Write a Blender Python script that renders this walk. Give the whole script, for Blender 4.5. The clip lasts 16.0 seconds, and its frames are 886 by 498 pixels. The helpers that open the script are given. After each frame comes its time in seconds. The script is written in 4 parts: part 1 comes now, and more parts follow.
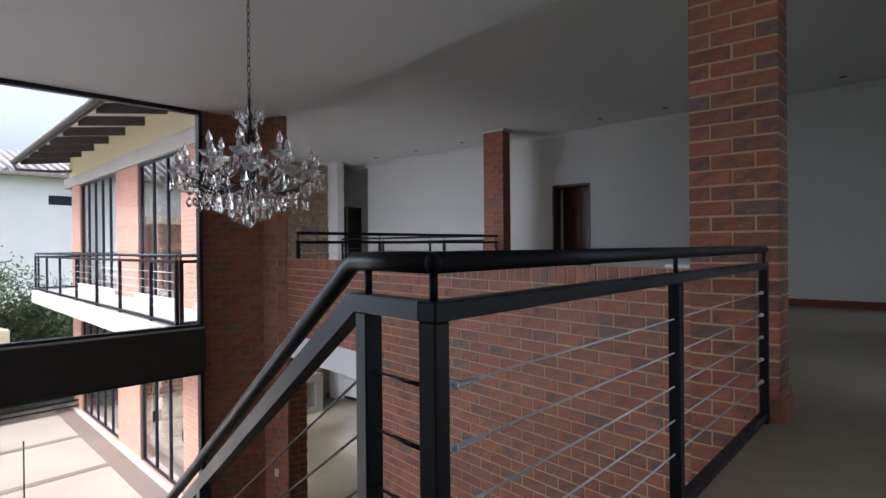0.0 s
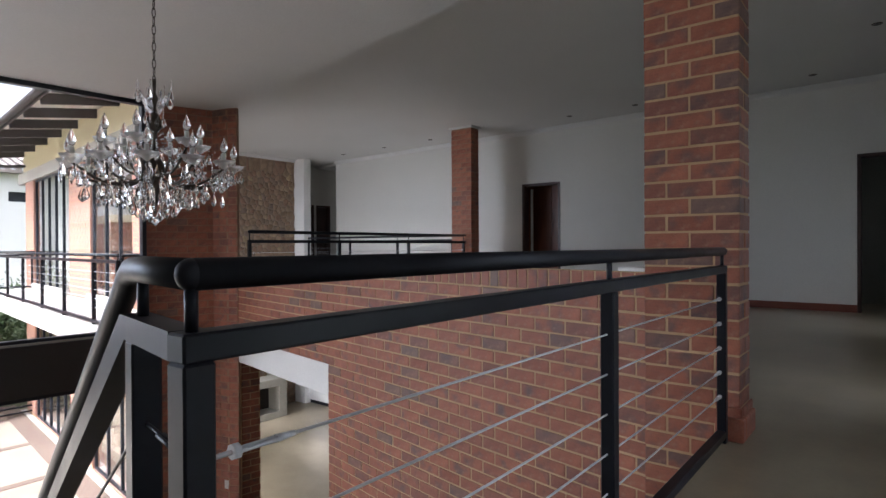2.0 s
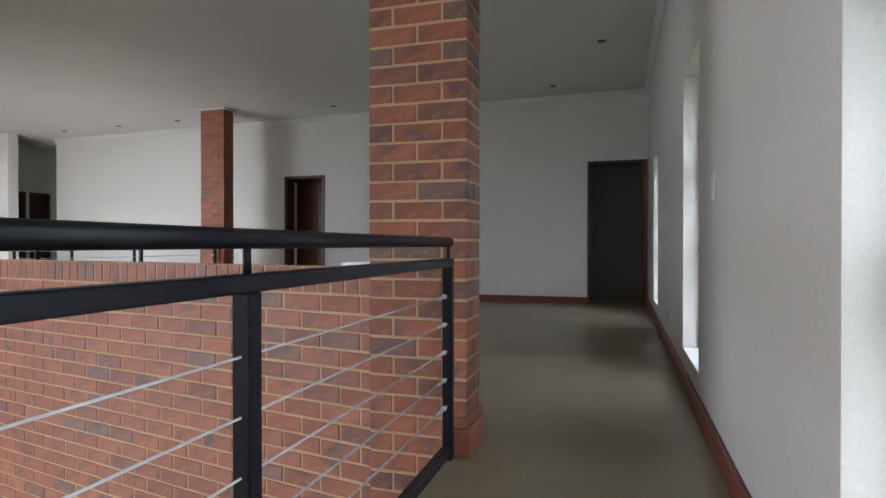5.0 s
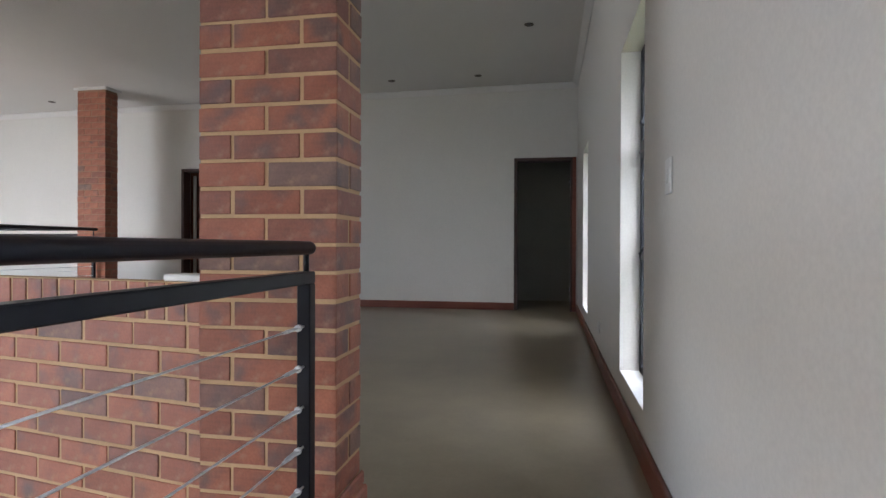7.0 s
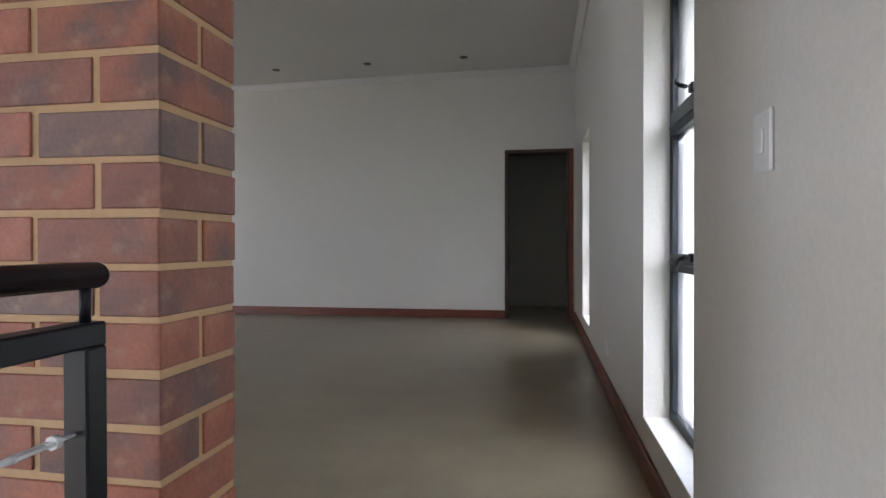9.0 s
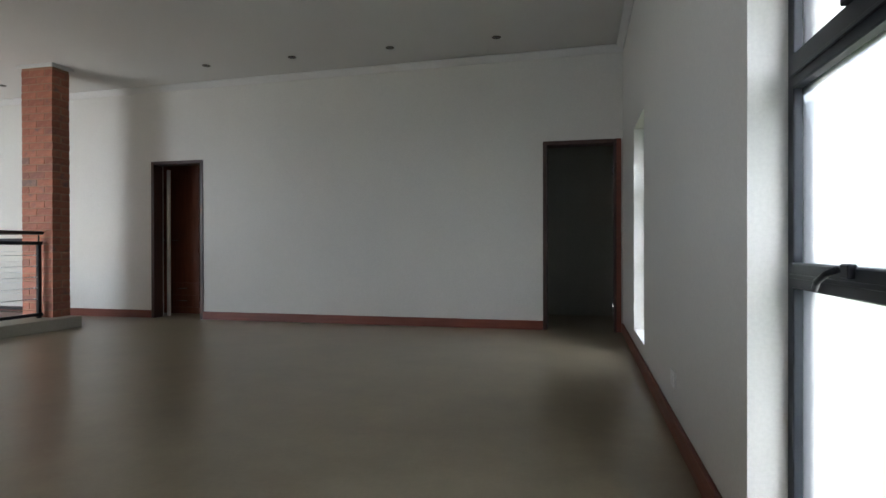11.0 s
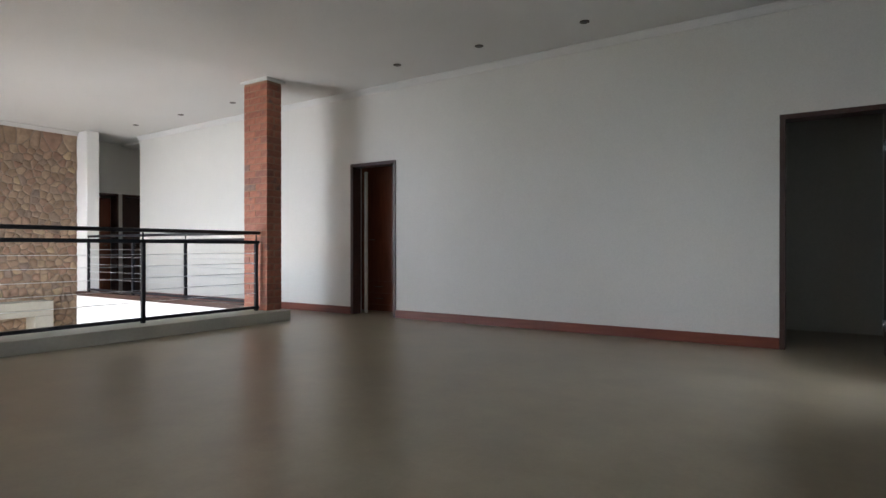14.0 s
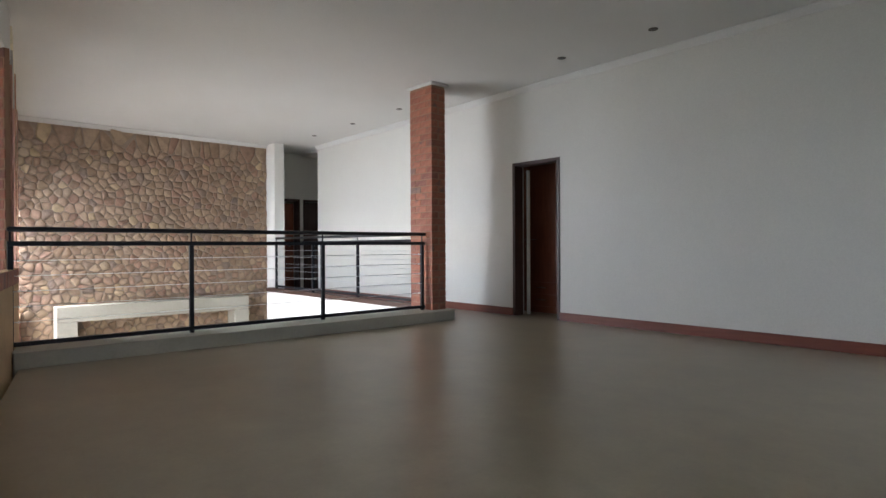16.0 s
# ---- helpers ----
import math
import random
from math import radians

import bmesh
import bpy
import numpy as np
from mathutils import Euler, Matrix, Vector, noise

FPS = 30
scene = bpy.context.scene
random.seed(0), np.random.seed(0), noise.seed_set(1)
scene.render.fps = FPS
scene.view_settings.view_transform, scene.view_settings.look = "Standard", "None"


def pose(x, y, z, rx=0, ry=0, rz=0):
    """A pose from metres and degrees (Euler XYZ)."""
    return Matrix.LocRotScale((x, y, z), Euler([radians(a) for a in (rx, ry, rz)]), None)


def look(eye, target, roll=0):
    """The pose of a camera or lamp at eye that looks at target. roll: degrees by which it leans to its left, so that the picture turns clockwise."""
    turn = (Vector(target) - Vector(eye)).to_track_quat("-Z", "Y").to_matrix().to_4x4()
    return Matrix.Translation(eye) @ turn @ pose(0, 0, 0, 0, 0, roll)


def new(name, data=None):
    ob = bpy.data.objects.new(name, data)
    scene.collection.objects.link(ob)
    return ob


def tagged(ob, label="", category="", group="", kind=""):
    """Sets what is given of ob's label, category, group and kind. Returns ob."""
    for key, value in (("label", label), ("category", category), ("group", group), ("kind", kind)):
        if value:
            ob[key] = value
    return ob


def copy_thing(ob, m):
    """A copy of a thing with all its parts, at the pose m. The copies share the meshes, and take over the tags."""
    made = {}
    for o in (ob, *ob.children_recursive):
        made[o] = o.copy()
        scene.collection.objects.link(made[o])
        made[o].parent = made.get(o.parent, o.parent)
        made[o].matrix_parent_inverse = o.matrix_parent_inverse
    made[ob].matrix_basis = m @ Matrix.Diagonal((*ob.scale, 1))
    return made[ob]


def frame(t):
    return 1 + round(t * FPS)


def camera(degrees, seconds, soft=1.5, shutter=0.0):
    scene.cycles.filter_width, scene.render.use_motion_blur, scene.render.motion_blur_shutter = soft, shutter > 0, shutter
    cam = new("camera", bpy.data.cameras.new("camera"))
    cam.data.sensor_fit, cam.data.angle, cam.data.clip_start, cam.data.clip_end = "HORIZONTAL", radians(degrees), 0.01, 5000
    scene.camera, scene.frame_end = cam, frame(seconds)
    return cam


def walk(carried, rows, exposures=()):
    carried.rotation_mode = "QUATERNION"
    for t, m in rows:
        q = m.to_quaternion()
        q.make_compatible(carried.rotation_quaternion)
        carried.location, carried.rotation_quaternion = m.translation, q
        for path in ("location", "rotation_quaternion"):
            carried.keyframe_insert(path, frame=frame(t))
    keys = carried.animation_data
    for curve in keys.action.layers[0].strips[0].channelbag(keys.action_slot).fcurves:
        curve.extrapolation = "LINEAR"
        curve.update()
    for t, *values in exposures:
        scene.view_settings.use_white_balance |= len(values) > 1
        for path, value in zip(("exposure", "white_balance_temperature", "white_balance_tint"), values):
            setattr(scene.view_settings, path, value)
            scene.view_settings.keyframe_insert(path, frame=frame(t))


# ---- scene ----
cam = camera(75.0, 16.0)
PATH = [
    (0, (-0.155, 0.449, 0.927), (-1.45, 1.973, 0.919), -0.5),
    (0.5, (-0.151, 0.565, 0.928), (-1.445, 2.091, 0.919), -0.5),
    (1, (-0.154, 0.654, 0.931), (-1.445, 2.182, 0.922), -0.5),
    (1.5, (-0.159, 0.742, 0.933), (-1.435, 2.283, 0.923), -0.4),
    (2, (-0.166, 0.853, 0.931), (-1.408, 2.42, 0.921), -0.3),
    (2.5, (-0.173, 0.954, 0.919), (-1.346, 2.573, 0.907), -0.2),
    (3, (-0.17, 1.021, 0.906), (-1.222, 2.722, 0.894), -0.1),
    (3.5, (-0.159, 1.097, 0.903), (-1.066, 2.879, 0.891), -0.0),
    (4, (-0.156, 1.233, 0.897), (-0.942, 3.072, 0.884), -0.0),
    (4.5, (-0.144, 1.372, 0.882), (-0.829, 3.252, 0.871), -0.0),
    (5, (-0.141, 1.504, 0.887), (-0.73, 3.415, 0.874), 0.0),
    (7.5, (-0.15, 2.447, 0.915), (-0.49, 4.418, 0.904), 0.1),
    (8.5, (-0.172, 2.846, 0.936), (-0.501, 4.819, 0.922), -0.1),
    (11, (-0.22, 3.781, 0.951), (-0.68, 5.727, 0.943), -0.1),
    (11.5, (-0.256, 3.878, 0.929), (-0.801, 5.802, 0.926), -0.1),
    (12, (-0.246, 3.996, 0.938), (-0.924, 5.878, 0.932), -0.1),
    (12.5, (-0.29, 4.085, 0.917), (-1.078, 5.924, 0.917), -0.1),
    (13, (-0.294, 4.179, 0.932), (-1.182, 5.971, 0.927), -0.1),
    (13.5, (-0.358, 4.242, 0.941), (-1.334, 5.987, 0.934), -0.1),
    (14, (-0.352, 4.336, 0.93), (-1.435, 6.017, 0.926), -0.0),
    (14.5, (-0.419, 4.36, 0.936), (-1.615, 5.963, 0.93), -0.1),
    (15, (-0.465, 4.361, 0.94), (-1.758, 5.886, 0.934), -0.1),
    (15.5, (-0.485, 4.362, 0.947), (-1.876, 5.8, 0.939), -0.2),
    (16, (-0.531, 4.38, 0.959), (-2.018, 5.717, 0.95), -0.3),
]
EXPOSURES = ((0, 0.95, 5600, 17), (1.5, 1.15, 5700, 17), (3, 1.8, 6000, 16), (4, 2.05, 6000, 15), (5, 1.95, 6000, 15), (8.5, 2.3, 6100, 18), (11, 2.15, 6000, 12), (13.5, 2.5, 6000, 15), (16, 2.4, 5950, 14))
walk(cam, [(t, look(e, g, r)) for t, e, g, r in PATH], EXPOSURES)

# ---- world, sun and large lights ----
world = bpy.data.worlds.new("world")
scene.world = world
world.use_nodes = True
wn = world.node_tree
sky = wn.nodes.new("ShaderNodeTexSky")
sky.sky_type = "NISHITA"
sky.sun_disc = False
sky.sun_elevation, sky.sun_rotation = radians(50), radians(179)
sky.air_density, sky.dust_density, sky.ozone_density = 1.0, 8.0, 0.6
wn.nodes["Background"].inputs["Strength"].default_value = 0.15
cloud = wn.nodes.new("ShaderNodeHueSaturation")
cloud.inputs["Saturation"].default_value, cloud.inputs["Value"].default_value = 0.2, 1.6
wn.links.new(sky.outputs[0], cloud.inputs["Color"])
wn.links.new(cloud.outputs[0], wn.nodes["Background"].inputs["Color"])
sun = new("sun", bpy.data.lights.new("sun", "SUN"))
sun.data.energy, sun.data.angle, sun.data.color = 2.0, radians(12), (1, 0.98, 0.95)
sun.matrix_world = look((0.2, -13, 16), (0, 0, 0))


def window_light(name, eye, target, w, h, power, color=(0.86, 0.93, 1.0)):
    ob = new(name, bpy.data.lights.new(name, "AREA"))
    ob.data.shape, ob.data.size, ob.data.size_y = "RECTANGLE", w, h
    ob.data.energy, ob.data.color = power, color
    ob.matrix_world = look(eye, target)
    return ob


WING_TURN = 174.0
# the lamps at x 1.25 are added behind an unseen opening, for the far wall
for nm, x, z, w, h, p in (("light_lounge_upper", 3.75, 1.25, 1.8, 2.3, 6), ("light_lounge_upper", 1.25, 1.25, 1.6, 2.3, 16),
                          ("light_lounge_lower", 3.95, -1.7, 2.1, 2.1, 17), ("light_lounge_lower", 1.25, -1.7, 1.6, 2.1, 20)):
    wa = radians(WING_TURN)
    ex, ey = -7.10 + x * math.cos(wa) + 0.20 * math.sin(wa), 4.79 + x * math.sin(wa) - 0.20 * math.cos(wa)
    window_light(nm, (ex, ey, z), (ex + math.sin(wa), ey - math.cos(wa), z - (0.5 if z > 0 else 0)), w, h, p, (0.86, 0.94, 1.0) if z > 0 else (1.0, 0.96, 0.86)).data.spread = radians(115 if z > 0 else 165)
for yy in (2.31, 5.22, 8.79):
    window_light("light_narrow_window", (0.475, yy, 1.1), (-2, yy, 0.2), 0.72, 1.6, 1.0, (0.84, 0.93, 1.0)).data.spread = radians(140)
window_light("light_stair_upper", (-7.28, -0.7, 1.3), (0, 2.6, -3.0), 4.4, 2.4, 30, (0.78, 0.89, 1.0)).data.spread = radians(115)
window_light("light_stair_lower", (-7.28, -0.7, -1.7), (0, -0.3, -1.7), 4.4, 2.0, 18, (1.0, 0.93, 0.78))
scene.view_settings.exposure = 2.2

# ---- materials ----


def material(name):
    m = bpy.data.materials.new(name)
    m.use_nodes = True
    return m, m.node_tree, m.node_tree.nodes["Principled BSDF"]


def noise_tex(nt, scale, detail=4.0, coord="Object", rough=0.6, stretch=None):
    tc = nt.nodes.new("ShaderNodeTexCoord")
    no = nt.nodes.new("ShaderNodeTexNoise")
    no.inputs["Scale"].default_value = scale
    no.inputs["Detail"].default_value = detail
    no.inputs["Roughness"].default_value = rough
    if stretch:
        mp = nt.nodes.new("ShaderNodeMapping")
        mp.inputs["Scale"].default_value = stretch
        nt.links.new(tc.outputs[coord], mp.inputs[0])
        nt.links.new(mp.outputs[0], no.inputs["Vector"])
    else:
        nt.links.new(tc.outputs[coord], no.inputs["Vector"])
    return no.outputs["Fac"]


def ramp(nt, fac, stops):
    r = nt.nodes.new("ShaderNodeValToRGB")
    els = r.color_ramp.elements
    while len(els) < len(stops):
        els.new(0.5)
    for el, (p, c) in zip(els, stops):
        el.position, el.color = p, (*c, 1)
    nt.links.new(fac, r.inputs[0])
    return r.outputs[0]


def mix(nt, fac, a, b, mode="MIX"):
    n = nt.nodes.new("ShaderNodeMix")
    n.data_type, n.blend_type = "RGBA", mode
    for sock, v in ((n.inputs["Factor"], fac), (n.inputs["A"], a), (n.inputs["B"], b)):
        if isinstance(v, (int, float)):
            sock.default_value = v
        elif isinstance(v, tuple):
            sock.default_value = (*v, 1)
        else:
            nt.links.new(v, sock)
    return n.outputs["Result"]


def bump(nt, bs, height, strength=0.3, distance=0.01):
    b = nt.nodes.new("ShaderNodeBump")
    b.inputs["Strength"].default_value, b.inputs["Distance"].default_value = strength, distance
    nt.links.new(height, b.inputs["Height"])
    nt.links.new(b.outputs[0], bs.inputs["Normal"])


def two_tone(name, a, b, rough=0.6, big=1.5, fine=60.0, bumps=0.15, metal=0.0, r_var=0.1, coord="Object", stretch=None, fine_dark=0.93, spec=0.5):
    m, nt, bs = material(name)
    bs.inputs["Specular IOR Level"].default_value = spec
    f1 = noise_tex(nt, big, 5, coord, 0.6, stretch)
    f2 = noise_tex(nt, fine, 3, coord, 0.6, stretch)
    base = ramp(nt, f1, [(0.3, a), (0.7, b)])
    fine_c = ramp(nt, f2, [(0.35, (fine_dark,) * 3), (0.65, (1, 1, 1))])
    nt.links.new(mix(nt, 1.0, base, fine_c, "MULTIPLY"), bs.inputs["Base Color"])
    rr = nt.nodes.new("ShaderNodeMapRange")
    rr.inputs["To Min"].default_value, rr.inputs["To Max"].default_value = max(rough - r_var, 0.02), rough + r_var
    nt.links.new(f1, rr.inputs["Value"])
    nt.links.new(rr.outputs[0], bs.inputs["Roughness"])
    bs.inputs["Metallic"].default_value = metal
    if bumps:
        bump(nt, bs, f2, bumps, 0.002)
    return m


M_WALL = two_tone("wall_paint", (0.57, 0.555, 0.51), (0.61, 0.595, 0.55), 0.5, 0.6, 90, 0.03)
M_CEIL = two_tone("ceiling_paint", (0.56, 0.55, 0.53), (0.60, 0.59, 0.57), 0.8, 0.5, 90, 0.02)
M_WHITE = two_tone("white_plaster", (0.72, 0.71, 0.68), (0.78, 0.77, 0.74), 0.6, 1.0, 50, 0.1)
M_CREAM = two_tone("cream_plaster", (0.62, 0.55, 0.38), (0.68, 0.61, 0.43), 0.8, 1.0, 30, 0.15)
M_CONC = two_tone("concrete_band", (0.34, 0.32, 0.29), (0.42, 0.40, 0.36), 0.8, 1.5, 30, 0.2)
M_KERB = two_tone("kerb_plaster", (0.30, 0.285, 0.235), (0.36, 0.34, 0.285), 0.45, 1.5, 30, 0.1)
M_SKIRT = two_tone("red_skirting_wood", (0.13, 0.032, 0.018), (0.20, 0.055, 0.03), 0.4, 3, 40, 0.15, stretch=(1, 1, 12))
M_WOOD = two_tone("meranti_wood", (0.15, 0.045, 0.022), (0.23, 0.075, 0.035), 0.35, 3, 30, 0.1, stretch=(8, 8, 0.8))
M_DARKWOOD = two_tone("dark_door_wood", (0.035, 0.016, 0.011), (0.06, 0.026, 0.018), 0.4, 3, 30, 0.1, stretch=(8, 8, 0.8))
M_BLACK = two_tone("black_painted_steel", (0.006, 0.006, 0.009), (0.009, 0.010, 0.014), 0.40, 6, 120, 0.04, spec=0.25)
M_ALU = two_tone("charcoal_aluminium", (0.013, 0.015, 0.020), (0.018, 0.021, 0.027), 0.42, 3, 120, 0.04, spec=0.3)
M_BEAM = two_tone("dark_brown_beam", (0.016, 0.012, 0.010), (0.024, 0.018, 0.015), 0.5, 2, 60, 0.05)
M_STEEL = two_tone("stainless_steel", (0.55, 0.56, 0.58), (0.68, 0.69, 0.70), 0.25, 20, 200, 0.0, 1.0, 0.05)
M_BRONZE = two_tone("aged_bronze", (0.05, 0.04, 0.03), (0.12, 0.10, 0.08), 0.35, 20, 150, 0.1, 0.9)
# greyer than wall_paint: dimness past the doorways is put into this colour
M_DARKROOM = two_tone("shaded_room_paint", (0.40, 0.40, 0.36), (0.46, 0.46, 0.42), 0.7, 1, 30, 0.05)
M_RAFTER = two_tone("dark_rafter_wood", (0.035, 0.03, 0.032), (0.055, 0.048, 0.05), 0.6, 3, 40, 0.1)
M_CABLE = two_tone("cable_steel", (0.60, 0.61, 0.62), (0.72, 0.73, 0.74), 0.45, 20, 200, 0.0, 0.3, 0.05)
M_TILE = two_tone("roof_sheet", (0.20, 0.17, 0.15), (0.28, 0.24, 0.21), 0.7, 3, 40, 0.2)
M_MORTAR = two_tone("mortar", (0.44, 0.285, 0.15), (0.55, 0.37, 0.21), 0.9, 3, 90, 0.4)
M_STONEMORTAR = two_tone("stone_mortar", (0.23, 0.175, 0.13), (0.30, 0.235, 0.18), 0.95, 3, 60, 0.5)
M_PLASTIC = two_tone("white_plastic", (0.62, 0.62, 0.60), (0.66, 0.66, 0.64), 0.35, 4, 60, 0.0)
M_GRASS = two_tone("ground_grass", (0.05, 0.07, 0.025), (0.10, 0.10, 0.05), 0.95, 0.5, 12, 0.3)
M_PAVE = two_tone("patio_screed", (0.25, 0.205, 0.15), (0.31, 0.26, 0.195), 0.7, 0.8, 25, 0.15)
M_PAVEBAND = two_tone("patio_brick_band", (0.12, 0.08, 0.06), (0.17, 0.12, 0.09), 0.75, 1.2, 25, 0.2)
M_BARK = two_tone("bark", (0.10, 0.07, 0.045), (0.16, 0.12, 0.08), 0.9, 6, 40, 0.5)
M_CURTAIN = two_tone("pale_interior", (0.55, 0.52, 0.46), (0.62, 0.60, 0.54), 0.8, 1, 20, 0.0)


def make_floor(name, a, b):
    m, nt, bs = material(name)
    f1 = noise_tex(nt, 0.7, 6, rough=0.65)
    f2 = noise_tex(nt, 3.5, 5, rough=0.7)
    f3 = noise_tex(nt, 45, 3)
    c = ramp(nt, f1, [(0.3, a), (0.7, b)])
    c = mix(nt, 1.0, c, ramp(nt, f2, [(0.3, (0.84, 0.83, 0.80)), (0.7, (1.06, 1.05, 1.02))]), "MULTIPLY")
    c = mix(nt, 1.0, c, ramp(nt, f3, [(0.4, (0.96, 0.96, 0.96)), (0.6, (1, 1, 1))]), "MULTIPLY")
    nt.links.new(c, bs.inputs["Base Color"])
    rr = nt.nodes.new("ShaderNodeMapRange")
    rr.inputs["To Min"].default_value, rr.inputs["To Max"].default_value = 0.285, 0.36
    nt.links.new(f2, rr.inputs["Value"])
    nt.links.new(rr.outputs[0], bs.inputs["Roughness"])
    bump(nt, bs, noise_tex(nt, 1.6, 1.0), 0.06, 0.004)
    return m


M_FLOOR = make_floor("polished_screed", (0.225, 0.186, 0.128), (0.295, 0.25, 0.178))


def make_brick(name, grey, pale=0.0, flash=0.45):
    """Face brick; grey: the share of purplish grey bricks; pale: how far bright daylight is mixed into the colour;
    flash: how many bricks have dark burnt hearts.
    """
    m, nt, bs = material(name)
    info = nt.nodes.new("ShaderNodeObjectInfo")
    geo = nt.nodes.new("ShaderNodeNewGeometry")
    add = nt.nodes.new("ShaderNodeMath")
    add.operation = "ADD"
    nt.links.new(info.outputs["Random"], add.inputs[0])
    nt.links.new(geo.outputs["Random Per Island"], add.inputs[1])
    fr = nt.nodes.new("ShaderNodeMath")
    fr.operation = "FRACT"
    nt.links.new(add.outputs[0], fr.inputs[0])
    k = 1 - grey
    c = ramp(nt, fr.outputs[0], [(0.0, (0.265, 0.088, 0.052)), (0.35 * k, (0.355, 0.124, 0.070)), (0.7 * k, (0.310, 0.110, 0.065)),
                                (0.97 * k, (0.225, 0.088, 0.062)), (min(k + 0.03, 0.99), (0.205, 0.118, 0.092)), (1.0, (0.190, 0.120, 0.100))])
    # burnt patches, different on every brick
    tc = nt.nodes.new("ShaderNodeTexCoord")
    seed = nt.nodes.new("ShaderNodeMath")
    seed.operation = "MULTIPLY"
    nt.links.new(fr.outputs[0], seed.inputs[0])
    seed.inputs[1].default_value = 37.0
    burnt = nt.nodes.new("ShaderNodeTexNoise")
    burnt.noise_dimensions = "4D"
    burnt.inputs["Scale"].default_value, burnt.inputs["Detail"].default_value = 7.0, 3.0
    nt.links.new(tc.outputs["Object"], burnt.inputs["Vector"])
    nt.links.new(seed.outputs[0], burnt.inputs["W"])
    patch = ramp(nt, burnt.outputs["Fac"], [(0.60 - 0.18 * flash, (0, 0, 0)), (0.74 - 0.12 * flash, (0.8, 0.8, 0.8))])
    c = mix(nt, patch, c, (0.120, 0.085, 0.080))
    f1 = noise_tex(nt, 9, 5)
    f2 = noise_tex(nt, 110, 4)
    f3 = noise_tex(nt, 22, 5)
    c = mix(nt, 1.0, c, ramp(nt, f1, [(0.3, (0.76, 0.76, 0.78)), (0.7, (1.18, 1.14, 1.08))]), "MULTIPLY")
    c = mix(nt, 1.0, c, ramp(nt, f2, [(0.35, (0.82, 0.82, 0.82)), (0.6, (1, 1, 1))]), "MULTIPLY")
    c = mix(nt, pale, c, (0.46, 0.30, 0.24))
    smear = ramp(nt, f3, [(0.54, (0, 0, 0)), (0.74, (0.38, 0.38, 0.38))])
    c = mix(nt, smear, c, (0.38, 0.235, 0.15))
    nt.links.new(c, bs.inputs["Base Color"])
    bs.inputs["Roughness"].default_value = 0.62
    bs.inputs["Specular IOR Level"].default_value = 0.45
    bump(nt, bs, mix(nt, 0.6, f2, f3), 0.5, 0.004)
    return m


M_BRICK = make_brick("red_face_brick", 0.05, flash=0.35)
# paler, pinker copy of M_BRICK: strong daylight is mixed into its colour
M_BRICK_OUT = make_brick("sunlit_tint_face_brick", 0.04, 0.42, flash=0.0)
M_BRICK_GREY = make_brick("red_and_grey_face_brick", 0.13, flash=0.52)
M_BRICK_PLAIN = make_brick("plain_orange_face_brick", 0.03, flash=0.1)
# own brown of the kerb column's joints; on the window piers it paints shade
M_MORTAR_DIM = two_tone("brown_shaded_mortar", (0.26, 0.14, 0.085), (0.33, 0.19, 0.12), 0.9, 3, 90, 0.4)


def make_stone():
    m, nt, bs = material("field_stone")
    info = nt.nodes.new("ShaderNodeObjectInfo")
    geo = nt.nodes.new("ShaderNodeNewGeometry")
    add = nt.nodes.new("ShaderNodeMath")
    add.operation = "ADD"
    nt.links.new(info.outputs["Random"], add.inputs[0])
    nt.links.new(geo.outputs["Random Per Island"], add.inputs[1])
    fr = nt.nodes.new("ShaderNodeMath")
    fr.operation = "FRACT"
    nt.links.new(add.outputs[0], fr.inputs[0])
    c = ramp(nt, fr.outputs[0], [(0.0, (0.26, 0.18, 0.125)), (0.25, (0.36, 0.27, 0.19)), (0.5, (0.29, 0.18, 0.135)),
                                (0.7, (0.33, 0.25, 0.18)), (0.85, (0.23, 0.175, 0.15)), (1.0, (0.42, 0.32, 0.20))])
    f1 = noise_tex(nt, 7, 5)
    c = mix(nt, 1.0, c, ramp(nt, f1, [(0.3, (0.7, 0.68, 0.66)), (0.7, (1.15, 1.12, 1.05))]), "MULTIPLY")
    nt.links.new(c, bs.inputs["Base Color"])
    bs.inputs["Roughness"].default_value = 0.85
    bump(nt, bs, noise_tex(nt, 35, 5), 0.5, 0.01)
    return m


M_STONE = make_stone()


def make_leaf():
    m, nt, bs = material("leaves")
    geo = nt.nodes.new("ShaderNodeNewGeometry")
    c = ramp(nt, geo.outputs["Random Per Island"], [(0, (0.05, 0.09, 0.03)), (0.5, (0.09, 0.14, 0.05)), (1, (0.14, 0.19, 0.09))])
    nt.links.new(c, bs.inputs["Base Color"])
    bs.inputs["Roughness"].default_value = 0.6
    return m


M_LEAF = make_leaf()


def make_glass(name, rough, tint, ior=1.45):
    m, nt, bs = material(name)
    bs.inputs["Base Color"].default_value = (*tint, 1)
    bs.inputs["Transmission Weight"].default_value = 1
    bs.inputs["Roughness"].default_value = rough
    bs.inputs["IOR"].default_value = ior
    return m


M_GLASS = make_glass("clear_glass", 0.0, (0.96, 0.98, 0.98), 1.3)
M_GLASS_OUT = make_glass("reflecting_glass", 0.0, (0.92, 0.95, 0.96), 2.0)
M_FROST = make_glass("frosted_glass", 0.45, (0.93, 0.98, 1.0), 1.15)
M_CRYSTAL = make_glass("crystal", 0.02, (1, 1, 1), 1.52)
M_PETAL = make_glass("frosted_petal_glass", 0.35, (0.95, 0.94, 0.92), 1.4)
